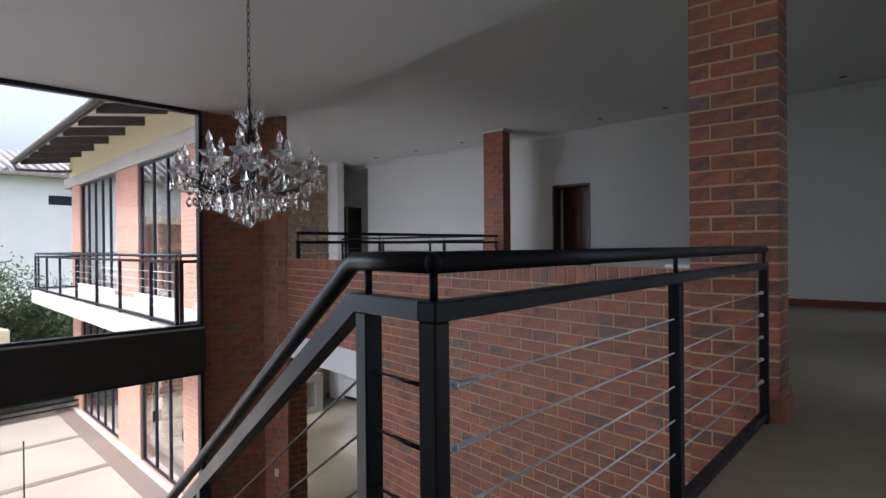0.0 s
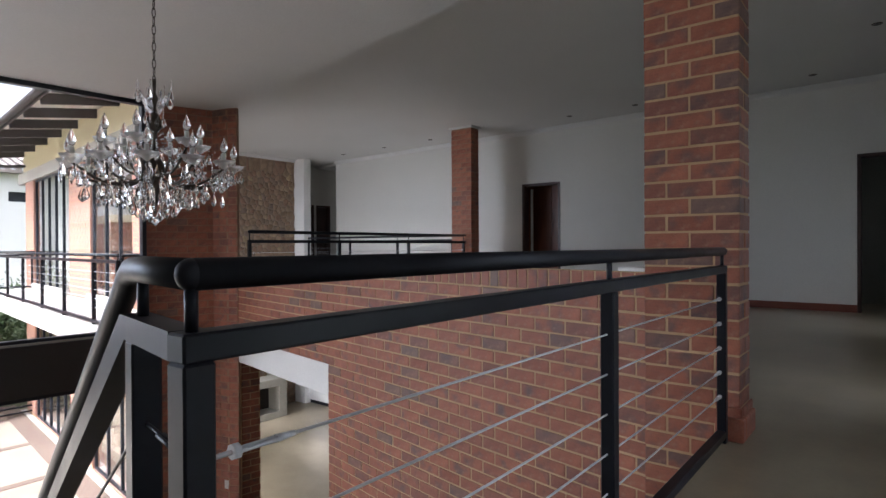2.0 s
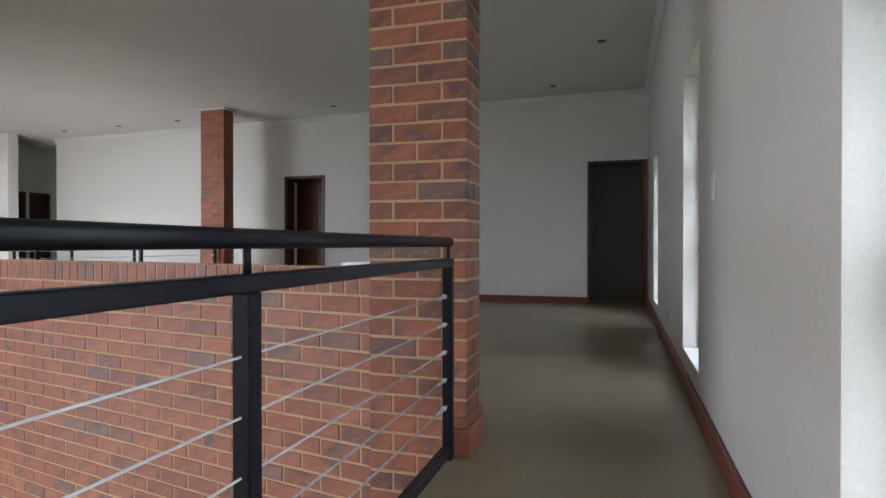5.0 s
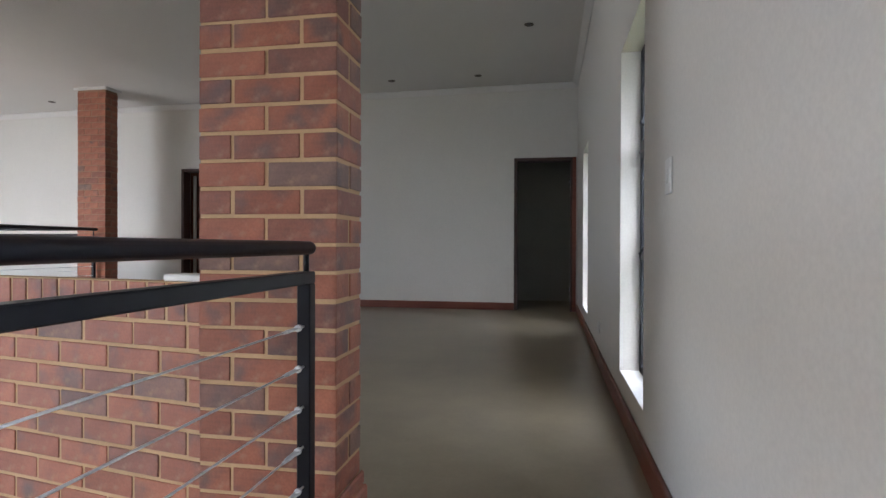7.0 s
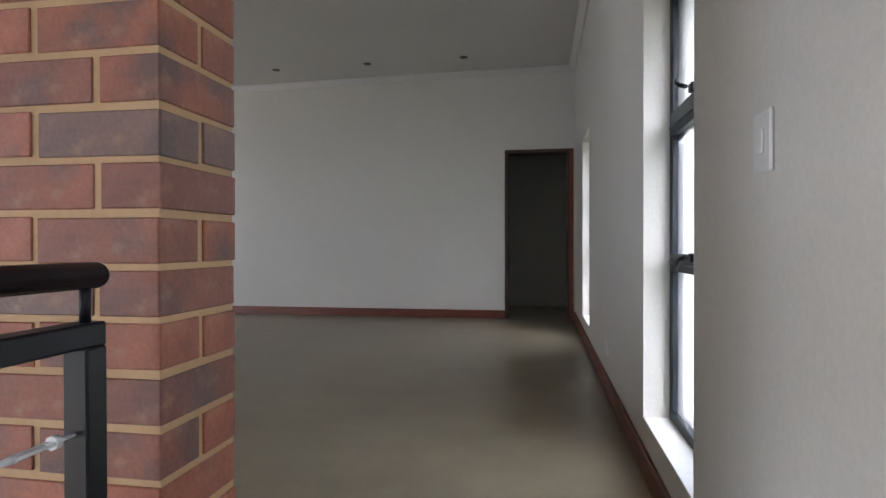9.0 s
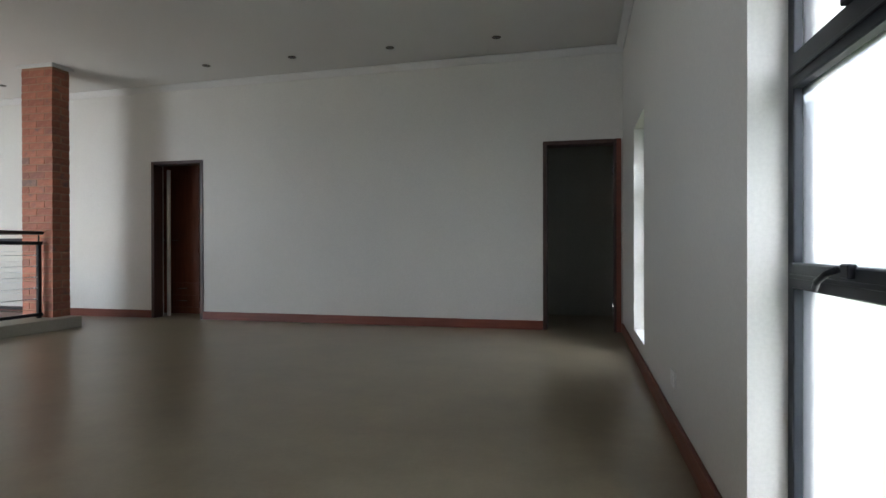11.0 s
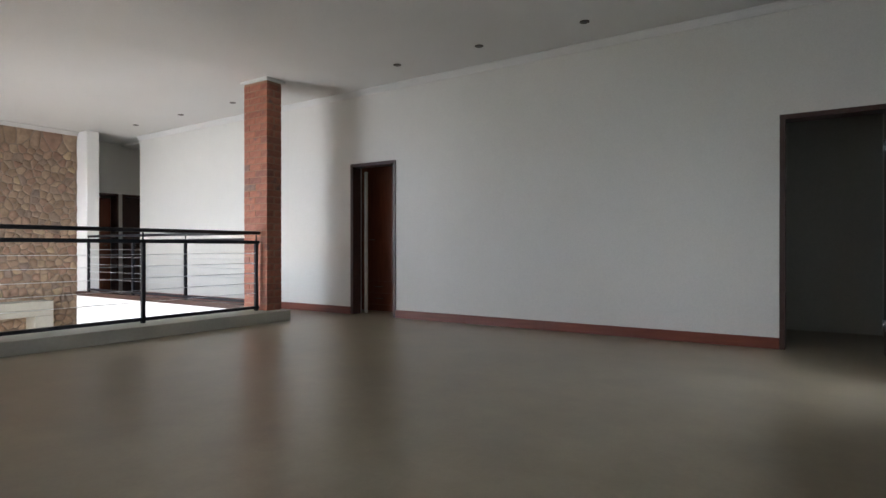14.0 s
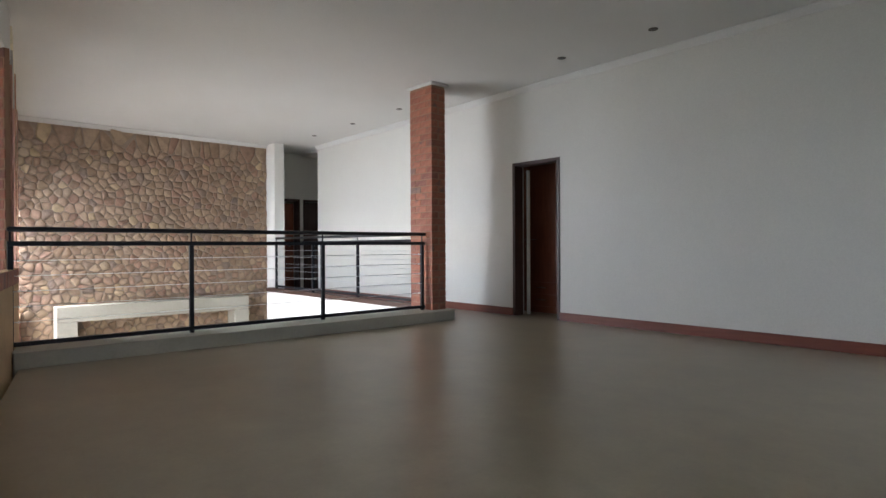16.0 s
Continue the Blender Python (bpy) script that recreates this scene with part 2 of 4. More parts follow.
M_CANDLE = two_tone("frosted_candle_glass", (0.6, 0.58, 0.54), (0.68, 0.66, 0.62), 0.3, 10, 80, 0.0)

# ---- mesh helpers ----


def bm_box(bm, lo, hi, bevel=0.0):
    """Adds a box between two corners."""
    x0, y0, z0 = lo
    x1, y1, z1 = hi
    vs = [bm.verts.new(p) for p in ((x0, y0, z0), (x1, y0, z0), (x1, y1, z0), (x0, y1, z0), (x0, y0, z1), (x1, y0, z1), (x1, y1, z1), (x0, y1, z1))]
    fs = [bm.faces.new([vs[i] for i in f]) for f in ((3, 2, 1, 0), (4, 5, 6, 7), (0, 1, 5, 4), (1, 2, 6, 5), (2, 3, 7, 6), (3, 0, 4, 7))]
    if bevel:
        es = {e for f in fs for e in f.edges}
        bmesh.ops.bevel(bm, geom=list(es), offset=bevel, segments=1, affect="EDGES", profile=0.5)
    return bm


def box(lo, hi, bevel=0.0):
    return bm_box(bmesh.new(), lo, hi, bevel)


def bm_tube(bm, a, b, r, n=10, r2=None, caps=True):
    """Adds a round bar from a to b."""
    a, b = Vector(a), Vector(b)
    d = (b - a).normalized()
    s = d.orthogonal().normalized()
    t = d.cross(s)
    r2 = r if r2 is None else r2
    rings = []
    for p, q in ((a, r), (b, r2)):
        rings.append([bm.verts.new(p + (s * math.cos(k * math.tau / n) + t * math.sin(k * math.tau / n)) * q) for k in range(n)])
    for k in range(n):
        f = bm.faces.new((rings[0][k], rings[0][(k + 1) % n], rings[1][(k + 1) % n], rings[1][k]))
        f.smooth = True
    if caps:
        bm.faces.new(rings[0][::-1])
        bm.faces.new(rings[1])
    return bm


def bm_path(bm, pts, r, n=8):
    """Adds a round bar through many points, joined at the bends."""
    pts = [Vector(p) for p in pts]
    rings = []
    s = None
    for i, p in enumerate(pts):
        d = (pts[min(i + 1, len(pts) - 1)] - pts[max(i - 1, 0)]).normalized()
        s = d.orthogonal().normalized() if s is None else (s - d * s.dot(d)).normalized()
        t = d.cross(s)
        rings.append([bm.verts.new(p + (s * math.cos(k * math.tau / n) + t * math.sin(k * math.tau / n)) * r) for k in range(n)])
    for ra, rb in zip(rings, rings[1:]):
        for k in range(n):
            f = bm.faces.new((ra[k], ra[(k + 1) % n], rb[(k + 1) % n], rb[k]))
            f.smooth = True
    bm.faces.new(rings[0][::-1])
    bm.faces.new(rings[-1])
    return bm


def bm_lathe(bm, center, prof, n=12):
    """Adds a turned body: prof is a list of (radius, height)."""
    cx, cy, cz = center
    rings = []
    for r, h in prof:
        rings.append([bm.verts.new((cx + max(r, 0.0004) * math.cos(k * math.tau / n), cy + max(r, 0.0004) * math.sin(k * math.tau / n), cz + h)) for k in range(n)])
    for ra, rb in zip(rings, rings[1:]):
        for k in range(n):
            f = bm.faces.new((ra[k], ra[(k + 1) % n], rb[(k + 1) % n], rb[k]))
            f.smooth = True
    bm.faces.new(rings[0][::-1])
    bm.faces.new(rings[-1])
    return bm


def mesh_of(name, bm, mat):
    me = bpy.data.meshes.new(name)
    bmesh.ops.recalc_face_normals(bm, faces=bm.faces)
    bm.to_mesh(me)
    bm.free()
    if mat:
        me.materials.append(mat)
    return me


def part(name, bm, mat, parent=None, label=""):
    ob = new(name, mesh_of(name, bm, mat))
    if parent:
        ob.parent = parent
    return tagged(ob, label)


def thing(name, label, category, group="", at=None):
    ob = new(name)
    if at is not None:
        ob.matrix_world = at
    return tagged(ob, label, category, group)


def structure(name, bm, mat, label="", at=None):
    ob = part(name, bm, mat)
    if at is not None:
        ob.matrix_world = at
    return tagged(ob, label, "", "", "structure")


def wall_with_holes(axis, at0, at1, u0, u1, z0, z1, holes):
    """A wall across one axis, from at0 to at1, with rectangular holes (u0, u1, z0, z1)."""
    bm = bmesh.new()
    us = sorted({u0, u1, *[h[0] for h in holes], *[h[1] for h in holes]})
    zs = sorted({z0, z1, *[h[2] for h in holes], *[h[3] for h in holes]})
    cells = {}
    for i, (ua, ub) in enumerate(zip(us, us[1:])):
        for j, (za, zb) in enumerate(zip(zs, zs[1:])):
            um, zm = (ua + ub) / 2, (za + zb) / 2
            cells[i, j] = not any(h[0] < um < h[1] and h[2] < zm < h[3] for h in holes)
    verts = {}

    def v(i, j, k):
        key = i, j, k
        if key not in verts:
            d = (at0, at1)[k]
            verts[key] = bm.verts.new((d, us[i], zs[j]) if axis == "x" else (us[i], d, zs[j]))
        return verts[key]
    for (i, j), solid in cells.items():
        if not solid:
            continue
        bm.faces.new((v(i, j, 0), v(i + 1, j, 0), v(i + 1, j + 1, 0), v(i, j + 1, 0)))
        bm.faces.new((v(i, j, 1), v(i, j + 1, 1), v(i + 1, j + 1, 1), v(i + 1, j, 1)))
        for di, dj, e in ((-1, 0, ((i, j), (i, j + 1))), (1, 0, ((i + 1, j), (i + 1, j + 1))), (0, -1, ((i, j), (i + 1, j))), (0, 1, ((i, j + 1), (i + 1, j + 1)))):
            if not cells.get((i + di, j + dj), False):
                (a, b), (c, d) = e
                bm.faces.new((v(a, b, 0), v(c, d, 0), v(c, d, 1), v(a, b, 1)))
    return bm


# ---- levels and lines of the plan ----
G = -2.80           # ground floor
P = -3.34           # patio
XW = 0.25           # wall with the narrow windows
YF = 10.45          # far wall with the doors
XS = -11.65         # stone wall
ZC = 3.15           # high ceiling
ZL = 2.66           # low ceiling over the stair
TURN = -10.6
STAIR = pose(-1.215, 3.886, 0, 0, 0, TURN)      # frame of the stair wall: x along it, y behind it

# ---- structure: mezzanine ----
bm = bmesh.new()
bm_box(bm, (-6.18, 4.93, -0.3), (XW, YF, 0))
bm_box(bm, (-6.64, 9.55, -0.3), (-6.18, YF, 0))
bm_box(bm, (-0.86, -3.0, -0.3), (XW, 3.87, 0))
bm_box(bm, (-1.215, 4.10, -0.3), (XW, 4.93, 0))
bm_box(bm, (-0.76, 3.87, -0.3), (XW, 4.10, 0))
bm_box(bm, (-3.6, -3.0, -0.3), (-0.86, 0.05, 0))
bm_box(bm, (-11.279, 9.60, -0.3), (-6.64, YF, 0))
bm_box(bm, (-12.4, 9.771, -0.3), (-11.279, YF, 0))
bm_box(bm, (-12.4, YF, -0.3), (-11.15, 11.4, 0))
structure("floor", bm, M_FLOOR, "polished grey-green screed floor")
bm = bmesh.new()
vs = [(-6.18, 4.93), (-1.215, 4.93), (-1.215, 4.03)]
lo = [bm.verts.new((x, y, -0.3)) for x, y in vs]
hi = [bm.verts.new((x, y, 0)) for x, y in vs]
bm.faces.new(hi)
bm.faces.new(lo[::-1])
for k in range(3):
    bm.faces.new((lo[k], lo[(k + 1) % 3], hi[(k + 1) % 3], hi[k]))
structure("floor", bm, M_FLOOR, "polished screed floor behind the brick wall")

WINDOWS = ((1.86, 2.745), (4.79, 5.60), (8.32, 9.15))
structure("wall_east", wall_with_holes("x", XW, 0.52, -3.0, 12.2, -0.3, 3.4, [(a, b, 0.21, 1.99) for a, b in WINDOWS]), M_WALL, "off-white painted plaster wall")
D1 = (-0.625, 0.20, 0, 2.145)
D2 = (-5.83, -5.035, 0, 2.10)
D3 = (10.68, 11.15, 0, 2.02)         # both doors of the gallery end, across x
D4 = (10.18, 10.60, 0, 2.02)
XE = -12.20         # end wall of the gallery
XN = -11.15         # end of the north wall
structure("wall_north", wall_with_holes("y", YF, YF + 0.23, XN, XW, -0.3, 3.4, [(d[0], d[1], -0.01, d[3]) for d in (D1, D2)]), M_WALL, "off-white painted plaster wall")
structure("wall_south", wall_with_holes("y", -3.2, -3.0, -6.9, 0.52, G, 3.4, []), M_WALL, "off-white painted plaster wall")
structure("wall_gallery_end", wall_with_holes("x", XE - 0.2, XE, 9.62, 11.5, -0.3, 3.4, [(D4[0], D4[1], -0.01, D4[3]), (D3[0], D3[1], -0.01, D3[3])]), M_WALL, "off-white painted plaster wall at the gallery's end")

# ceilings
bm = bmesh.new()
tilt = 0.012
c_s = STAIR @ Vector((-5.9, 0.0, 0)), STAIR @ Vector((1.9, 0.0, 0))
poly = [(-12.9, 5.5), (-7.3, 4.95), (c_s[0].x, c_s[0].y), (c_s[1].x, c_s[1].y), (0.5, YF + 0.2), (-12.9, YF + 0.2)]
lo = [bm.verts.new((x, y, ZC + 0.02 + tilt * x)) for x, y in poly]
hi = [bm.verts.new((x, y, ZC + 0.3)) for x, y in poly]
bm.faces.new(lo[::-1])
bm.faces.new(hi)
for k in range(6):
    bm.faces.new((lo[k], lo[(k + 1) % 6], hi[(k + 1) % 6], hi[k]))
structure("ceiling", bm, M_CEIL, "white plastered high ceiling")
bm = bmesh.new()
a, b = STAIR @ Vector((-5.9, 0.0, 0)), STAIR @ Vector((1.9, 0.0, 0))
poly = [(-7.62, -3.2), (0.5, -3.2), (b.x, b.y), (a.x, a.y), (-7.3, 4.86), (-7.3, 3.9)]
lo = [bm.verts.new((x, y, ZL)) for x, y in poly]
hi = [bm.verts.new((x, y, ZC + 0.28)) for x, y in poly]
bm.faces.new(lo[::-1])
bm.faces.new(hi)
for k in range(6):
    bm.faces.new((lo[k], lo[(k + 1) % 6], hi[(k + 1) % 6], hi[k]))
structure("ceiling", bm, M_CEIL, "white plastered low ceiling over the stair hall")


def cornice(a, b, z0, z1, inward, size=0.07):
    """A coved cornice from a to b under a ceiling; inward: the way into the room."""
    bm = bmesh.new()
    prof = [(0, -size), (size * 0.18, -size), (size * 0.3, -size * 0.8), (size * 0.75, -size * 0.35), (size, -size * 0.15), (size, 0), (0, 0)]
    ends = []
    for p, z in ((a, z0), (b, z1)):
        ends.append([bm.verts.new((p[0] + inward[0] * u, p[1] + inward[1] * u, z + v)) for u, v in prof])
    n = len(prof)
    for k in range(n):
        bm.faces.new((ends[0][k], ends[0][(k + 1) % n], ends[1][(k + 1) % n], ends[1][k]))
    bm.faces.new(ends[0])
    bm.faces.new(ends[1][::-1])
    return structure("trim", bm, M_CEIL, "white coved plaster cornice")


def zc(x):
    return ZC + 0.018 + tilt * x


cornice((-11.15, YF - 0.001), (XW, YF - 0.001), zc(-11.15), zc(XW), (0, -1))
cornice((XW - 0.001, 4.2), (XW - 0.001, YF - 0.07), zc(XW), zc(XW), (-1, 0))
cornice((XS + 0.012, 5.45), (XS + 0.012, 9.56), zc(XS), zc(XS), (1, 0))


def skirting(lo, hi):
    return structure("baseboard", box(lo, hi, 0.004), M_SKIRT, "red-brown varnished wooden skirting")


H = 0.105
skirting((D2[1] + 0.0, YF - 0.02, 0), (D1[0], YF, H))
skirting((XN, YF - 0.02, 0), (D2[0], YF, H))
skirting((XW - 0.02, -3, 0), (XW, YF - 0.02, H))

# kerb under the void railing, gallery edge
structure("kerb", box((-0.50, 0.05, -0.3), (0, 4.68, 0.13), 0.006), M_KERB, "grey-green screeded kerb under the railing", at=pose(-6.187, 4.85, 0, 0, 0, -1.9))
structure("trim", box((-11.27, 9.36, 0.10), (-6.65, 9.50, 0.17), 0.004), M_DARKWOOD, "dark edge of the gallery floor")
structure("beam", box((-11.27, 9.38, -0.55), (-6.65, 9.60, 0.099), 0.004), M_WHITE, "white plastered edge beam under the gallery")
structure("wall_column", box((-11.66, 9.56, G), (-11.28, 9.77, 3.03), 0.006), M_WHITE, "white plastered column")

# ---- structure: lounge and stair hall ----
structure("floor", box((-7.24, -3.2, G - 0.2), (0.5, 12.2, G)), M_FLOOR, "polished screed ground floor")
bm = bmesh.new()
vs = [(-12.9, 5.55), (-7.24, 4.95), (-7.24, 12.2), (-12.9, 12.2)]
lo = [bm.verts.new((x, y, G - 0.2)) for x, y in vs]
hi = [bm.verts.new((x, y, G)) for x, y in vs]
bm.faces.new(hi)
bm.faces.new(lo[::-1])
for k in range(4):
    bm.faces.new((lo[k], lo[(k + 1) % 4], hi[(k + 1) % 4], hi[k]))
structure("floor", bm, M_FLOOR, "polished screed floor of the lounge")
structure("wall_lounge_north", box((-12.9, 11.9, G), (0.5, 12.1, -0.3)), M_WALL, "off-white painted wall")
structure("wall_stone_backing", box((XS - 0.25, 5.50, G), (XS, 9.6, 3.2)), M_STONEMORTAR, "brown mortar bed of the stone wall")
structure("wall_east", box((XW, -3.0, G), (0.52, 12.2, -0.3)), M_WALL, "off-white painted ground floor wall")

# ---- big window of the stair hall ----
WIN = pose(-7.20, 4.03, 0, 0, 0, -3.4)          # its frame: y along the glass towards the pier, x into the house


def at_win(ob):
    ob.matrix_world = WIN
    return ob


def big_window():
    w = at_win(thing("window_1", "large fixed window with charcoal aluminium frame over the stairwell", "window"))
    tagged(w, kind="structure")
    for name, z0, z1 in (("upper", -0.05, ZL), ("lower", G, -0.60)):
        part("window_frame", box((-0.05, -0.045, z0), (0.05, 0, z1), 0.003), M_ALU, w)
        part("window_frame", box((-0.05, -6.8, z0), (0.05, -6.755, z1), 0.003), M_ALU, w)
        part("window_frame", box((-0.05, -6.755, z1 - 0.05), (0.05, -0.045, z1), 0.003), M_ALU, w)
        part("window_frame", box((-0.05, -6.755, z0), (0.05, -0.045, z0 + 0.035), 0.003), M_ALU, w)
        part("window_frame", box((-0.03, -3.5, z0 + 0.036), (0.03, -3.45, z1 - 0.051), 0.003), M_ALU, w)
        for ya, yb in ((-6.755, -3.5), (-3.45, -0.045)):
            p = part("pane", box((-0.004, ya, z0 + 0.035), (0.004, yb, z1 - 0.05)), M_GLASS, w)
            p.visible_shadow = False
    return w


big_window()
at_win(structure("beam", box((-0.14, -6.8, -0.60), (0.10, 0.0, -0.07), 0.004), M_BEAM, "dark brown painted transom beam"))
at_win(structure("wall_plinth", box((-0.14, -7.2, P), (0.04, 0.1, G - 0.001)), M_WHITE, "plastered plinth under the big window"))
at_win(structure("beam", box((-0.10, -6.8, -0.069), (0.075, 0.0, -0.051), 0.002), M_KERB, "pale sill strip on the beam"))


# ---- narrow windows of the east wall ----
def narrow_window(y0, y1, n):
    w = thing("window_%d" % n, "tall narrow frosted window with three panes in a charcoal aluminium frame", "window")
    tagged(w, kind="structure")
    w.location = (0.355, y0, 0.21)
    W, Hh, f = y1 - y0, 1.78, 0.045
    part("window_frame", box((0, 0, 0), (0.06, f, Hh), 0.003), M_ALU, w)
    part("window_frame", box((0, W - f, 0), (0.06, W, Hh), 0.003), M_ALU, w)
    part("window_frame", box((0, f, 0), (0.06, W - f, 0.04), 0.003), M_ALU, w)
    part("window_frame", box((0, f, Hh - 0.04), (0.06, W - f, Hh), 0.003), M_ALU, w)
    for z0, z1 in ((0.625, 0.695), (1.175, 1.27)):
        part("transom", box((-0.006, f, z0), (0.054, W - f, z1), 0.004), M_ALU, w)
        part("transom", box((-0.014, f, z0 + 0.028), (-0.006, W - f, z0 + 0.040), 0.002), M_ALU, w)
    for z0, z1 in ((0.04, 0.625), (0.695, 1.175), (1.27, Hh - 0.04)):
        p = part("pane", box((0.024, f, z0), (0.032, W - f, z1)), M_FROST, w, "frosted pane")
        p.visible_shadow = False
    for z, up in ((0.690, -1), (1.285, 1)):
        bm = bmesh.new()
        yc = W / 2
        bm_box(bm, (-0.02, yc - 0.02, z - 0.02), (0.0, yc + 0.02, z + 0.012), 0.003)
        bm_path(bm, [(-0.03, yc, z), (-0.045, yc + 0.02, z + 0.01 * up), (-0.045, yc + 0.07, z + 0.03 * up), (-0.04, yc + 0.10, z + 0.05 * up)], 0.008)
        part("handle", bm, M_BLACK, w, "black casement handle")
    return w


for k, (a, b) in enumerate(WINDOWS):
    narrow_window(a, b, k + 2)
    structure("window_sill", box((XW + 0.001, a, 0.205), (0.355, b, 0.214)), M_WHITE, "white plastered window sill")


# ---- railings ----
def railing(label, a, b, posts, base=0.0, top=0.924, at=None, bar=0.038, group="balustrades", zbars=(0.80, 0.838), cables=5, low=0.025, fixings=True, tube=0.0215):
    """A straight balustrade from a to b (plan points): tube, flat rail, posts at the given distances, cables."""
    a, b = Vector((*a, 0)), Vector((*b, 0))
    d = b - a
    L = d.length
    ang = math.degrees(math.atan2(d.y, d.x))
    r = thing("balustrade", label, "railing", group)
    m = pose(a.x, a.y, base, 0, 0, ang)
    r.matrix_world = (at @ m) if at is not None else m
    h = bar / 2
    tr = tube
    bm = bm_tube(bmesh.new(), (0, 0, top - tr), (L + h, 0, top - tr), tr, 16)
    ball = [(tr * math.sin(q * math.pi / 8), -tr * math.cos(q * math.pi / 8)) for q in range(9)]
    bm_lathe(bm, (0, 0, top - tr), ball, 16)
    bm_lathe(bm, (L + h, 0, top - tr), ball, 16)
    part("handrail", bm, M_BLACK, r)
    part("rail", box((-h, -h, zbars[0]), (L + h, h, zbars[1]), 0.003), M_BLACK, r)
    part("bottom_rail", box((-h, -h, low), (L + h, h, low + bar * 0.9), 0.003), M_BLACK, r)
    for p in posts:
        part("post", box((p - h, -h, 0), (p + h, h, zbars[0]), 0.003), M_BLACK, r)
        part("connector", bm_tube(bmesh.new(), (p, 0, zbars[1]), (p, 0, top - 2 * tr + 0.004), 0.008), M_BLACK, r)
    z0, z1 = low + 0.20, zbars[0] - 0.12
    for k in range(cables):
        z = z0 + (z1 - z0) * k / (cables - 1)
        part("cable", bm_tube(bmesh.new(), (posts[0], 0, z), (posts[-1], 0, z), 0.0027, 6), M_CABLE, r, "stainless steel cable")
        if fixings:
            for x, s in ((posts[0] + h, 1), (posts[-1] - h, -1)):
                bm = bmesh.new()
                bm_tube(bm, (x, 0, z), (x + s * 0.05, 0, z), 0.0035, 8)
                bm_tube(bm, (x + s * 0.035, 0.006, z), (x + s * 0.10, 0.006, z), 0.0028, 6)
                bm_tube(bm, (x + s * 0.035, -0.006, z), (x + s * 0.10, -0.006, z), 0.0028, 6)
                bm_tube(bm, (x + s * 0.030, 0, z), (x + s * 0.040, 0, z), 0.010, 8)
                bm_tube(bm, (x + s * 0.095, 0, z), (x + s * 0.125, 0, z), 0.006, 8, 0.004)
                part("turnbuckle", bm, M_CABLE, r, "stainless steel turnbuckle")
    return r


CORNER = (-0.813, 1.197)
railing("black steel balustrade with steel cables beside the stairwell", CORNER, (-0.824, 3.79), (0.0, 1.243, 2.594), top=0.919, bar=0.040, zbars=(0.798, 0.833), tube=0.0195)
railing("black steel balustrade with thin cables on the void's kerb", (-6.38, 4.9), (-6.325, 9.24), (0.0, 1.42, 2.86, 4.32), 0.13, 1.01, bar=0.04, group="void balustrades", zbars=(0.85, 0.89))
railing("black steel balustrade with thin cables along the gallery", (-10.93, 9.42), (-6.66, 9.42), (0.0, 1.4, 2.8, 4.2), 0.17, 0.98, bar=0.04, group="void balustrades", zbars=(0.85, 0.89))


# ---- stair with its sloping balustrade ----
FLIGHT = pose(*CORNER, 0, 0, 0, TURN)           # x back along the flight from the corner post, y to the brick wall


def stair():
    s = thing("staircase", "straight screeded concrete flight going down along the window side", "staircase", at=FLIGHT @ pose(-0.25, 0, 0))
    n, rise, going = 16, 2.8 / 16, 0.243
    for k in range(n - 1):
        x1 = -k * going
        part("step", box((x1 - going, -1.14, -(k + 1) * rise - 0.16), (x1, -0.05, -(k + 1) * rise), 0.004), M_FLOOR, s)
    return s


stair()


def stair_rail():
    r = thing("stair_balustrade", "black steel sloping stair handrail joined to the landing balustrade", "railing", at=FLIGHT)
    sl, dx, xp = 0.665, -4.2, -0.212
    h = 0.020

    def z(x, up):
        return up + sl * (x + 0.262)
    part("handrail", bm_path(bmesh.new(), [(0.0, 0, 0.8995), (-0.20, 0, 0.8995), (-0.262, 0, 0.898), (-0.285, 0, 0.887), (-0.33, 0, z(-0.33, 0.8995)), (dx, 0, z(dx, 0.8995))], 0.0195, 16), M_BLACK, r)
    bm = bmesh.new()
    vs = []
    for yy in (-h, h):
        vs.append([bm.verts.new(p) for p in ((-h, yy, 0.798), (-h, yy, 0.833), (-0.262, yy, 0.833), (dx, yy, z(dx, 0.833)), (dx, yy, z(dx, 0.785)), (-0.236, yy, 0.798))])
    bm.faces.new(vs[0])
    bm.faces.new(vs[1][::-1])
    for k in range(6):
        bm.faces.new((vs[0][k], vs[0][(k + 1) % 6], vs[1][(k + 1) % 6], vs[1][k]))
    part("rail", bm, M_BLACK, r)
    part("post", box((xp - h, -h, -0.3), (xp + h, h, 0.798), 0.003), M_BLACK, r)
    part("connector", bm_tube(bmesh.new(), (xp, 0, 0.83), (xp, 0, 0.885), 0.008), M_BLACK, r)
    for k in (1, 2, 3):
        x = xp - 1.1 * k
        part("post", box((x - h, -h, z(x, -0.25)), (x + h, h, z(x, 0.79)), 0.003), M_BLACK, r)
        part("connector", bm_tube(bmesh.new(), (x, 0, z(x, 0.83)), (x, 0, z(x, 0.885)), 0.008), M_BLACK, r)
    for k in range(5):
        zz = 0.225 + 0.114 * k
        part("cable", bm_path(bmesh.new(), [(-h, 0, zz), (xp, 0, zz), (dx, 0, z(dx, zz - 0.01))], 0.003, 6), M_BLACK, r, "dark steel cable")
        bm = bmesh.new()
        bm_tube(bm, (-0.045, 0, zz), (-0.085, 0, zz), 0.0045, 8)
        bm_tube(bm, (-0.06, 0.004, zz), (-0.13, 0.004, zz), 0.0028, 6)
        bm_tube(bm, (-0.06, -0.004, zz), (-0.13, -0.004, zz), 0.0028, 6)
        part("turnbuckle", bm, M_BLACK, r, "dark turnbuckle")
    return r


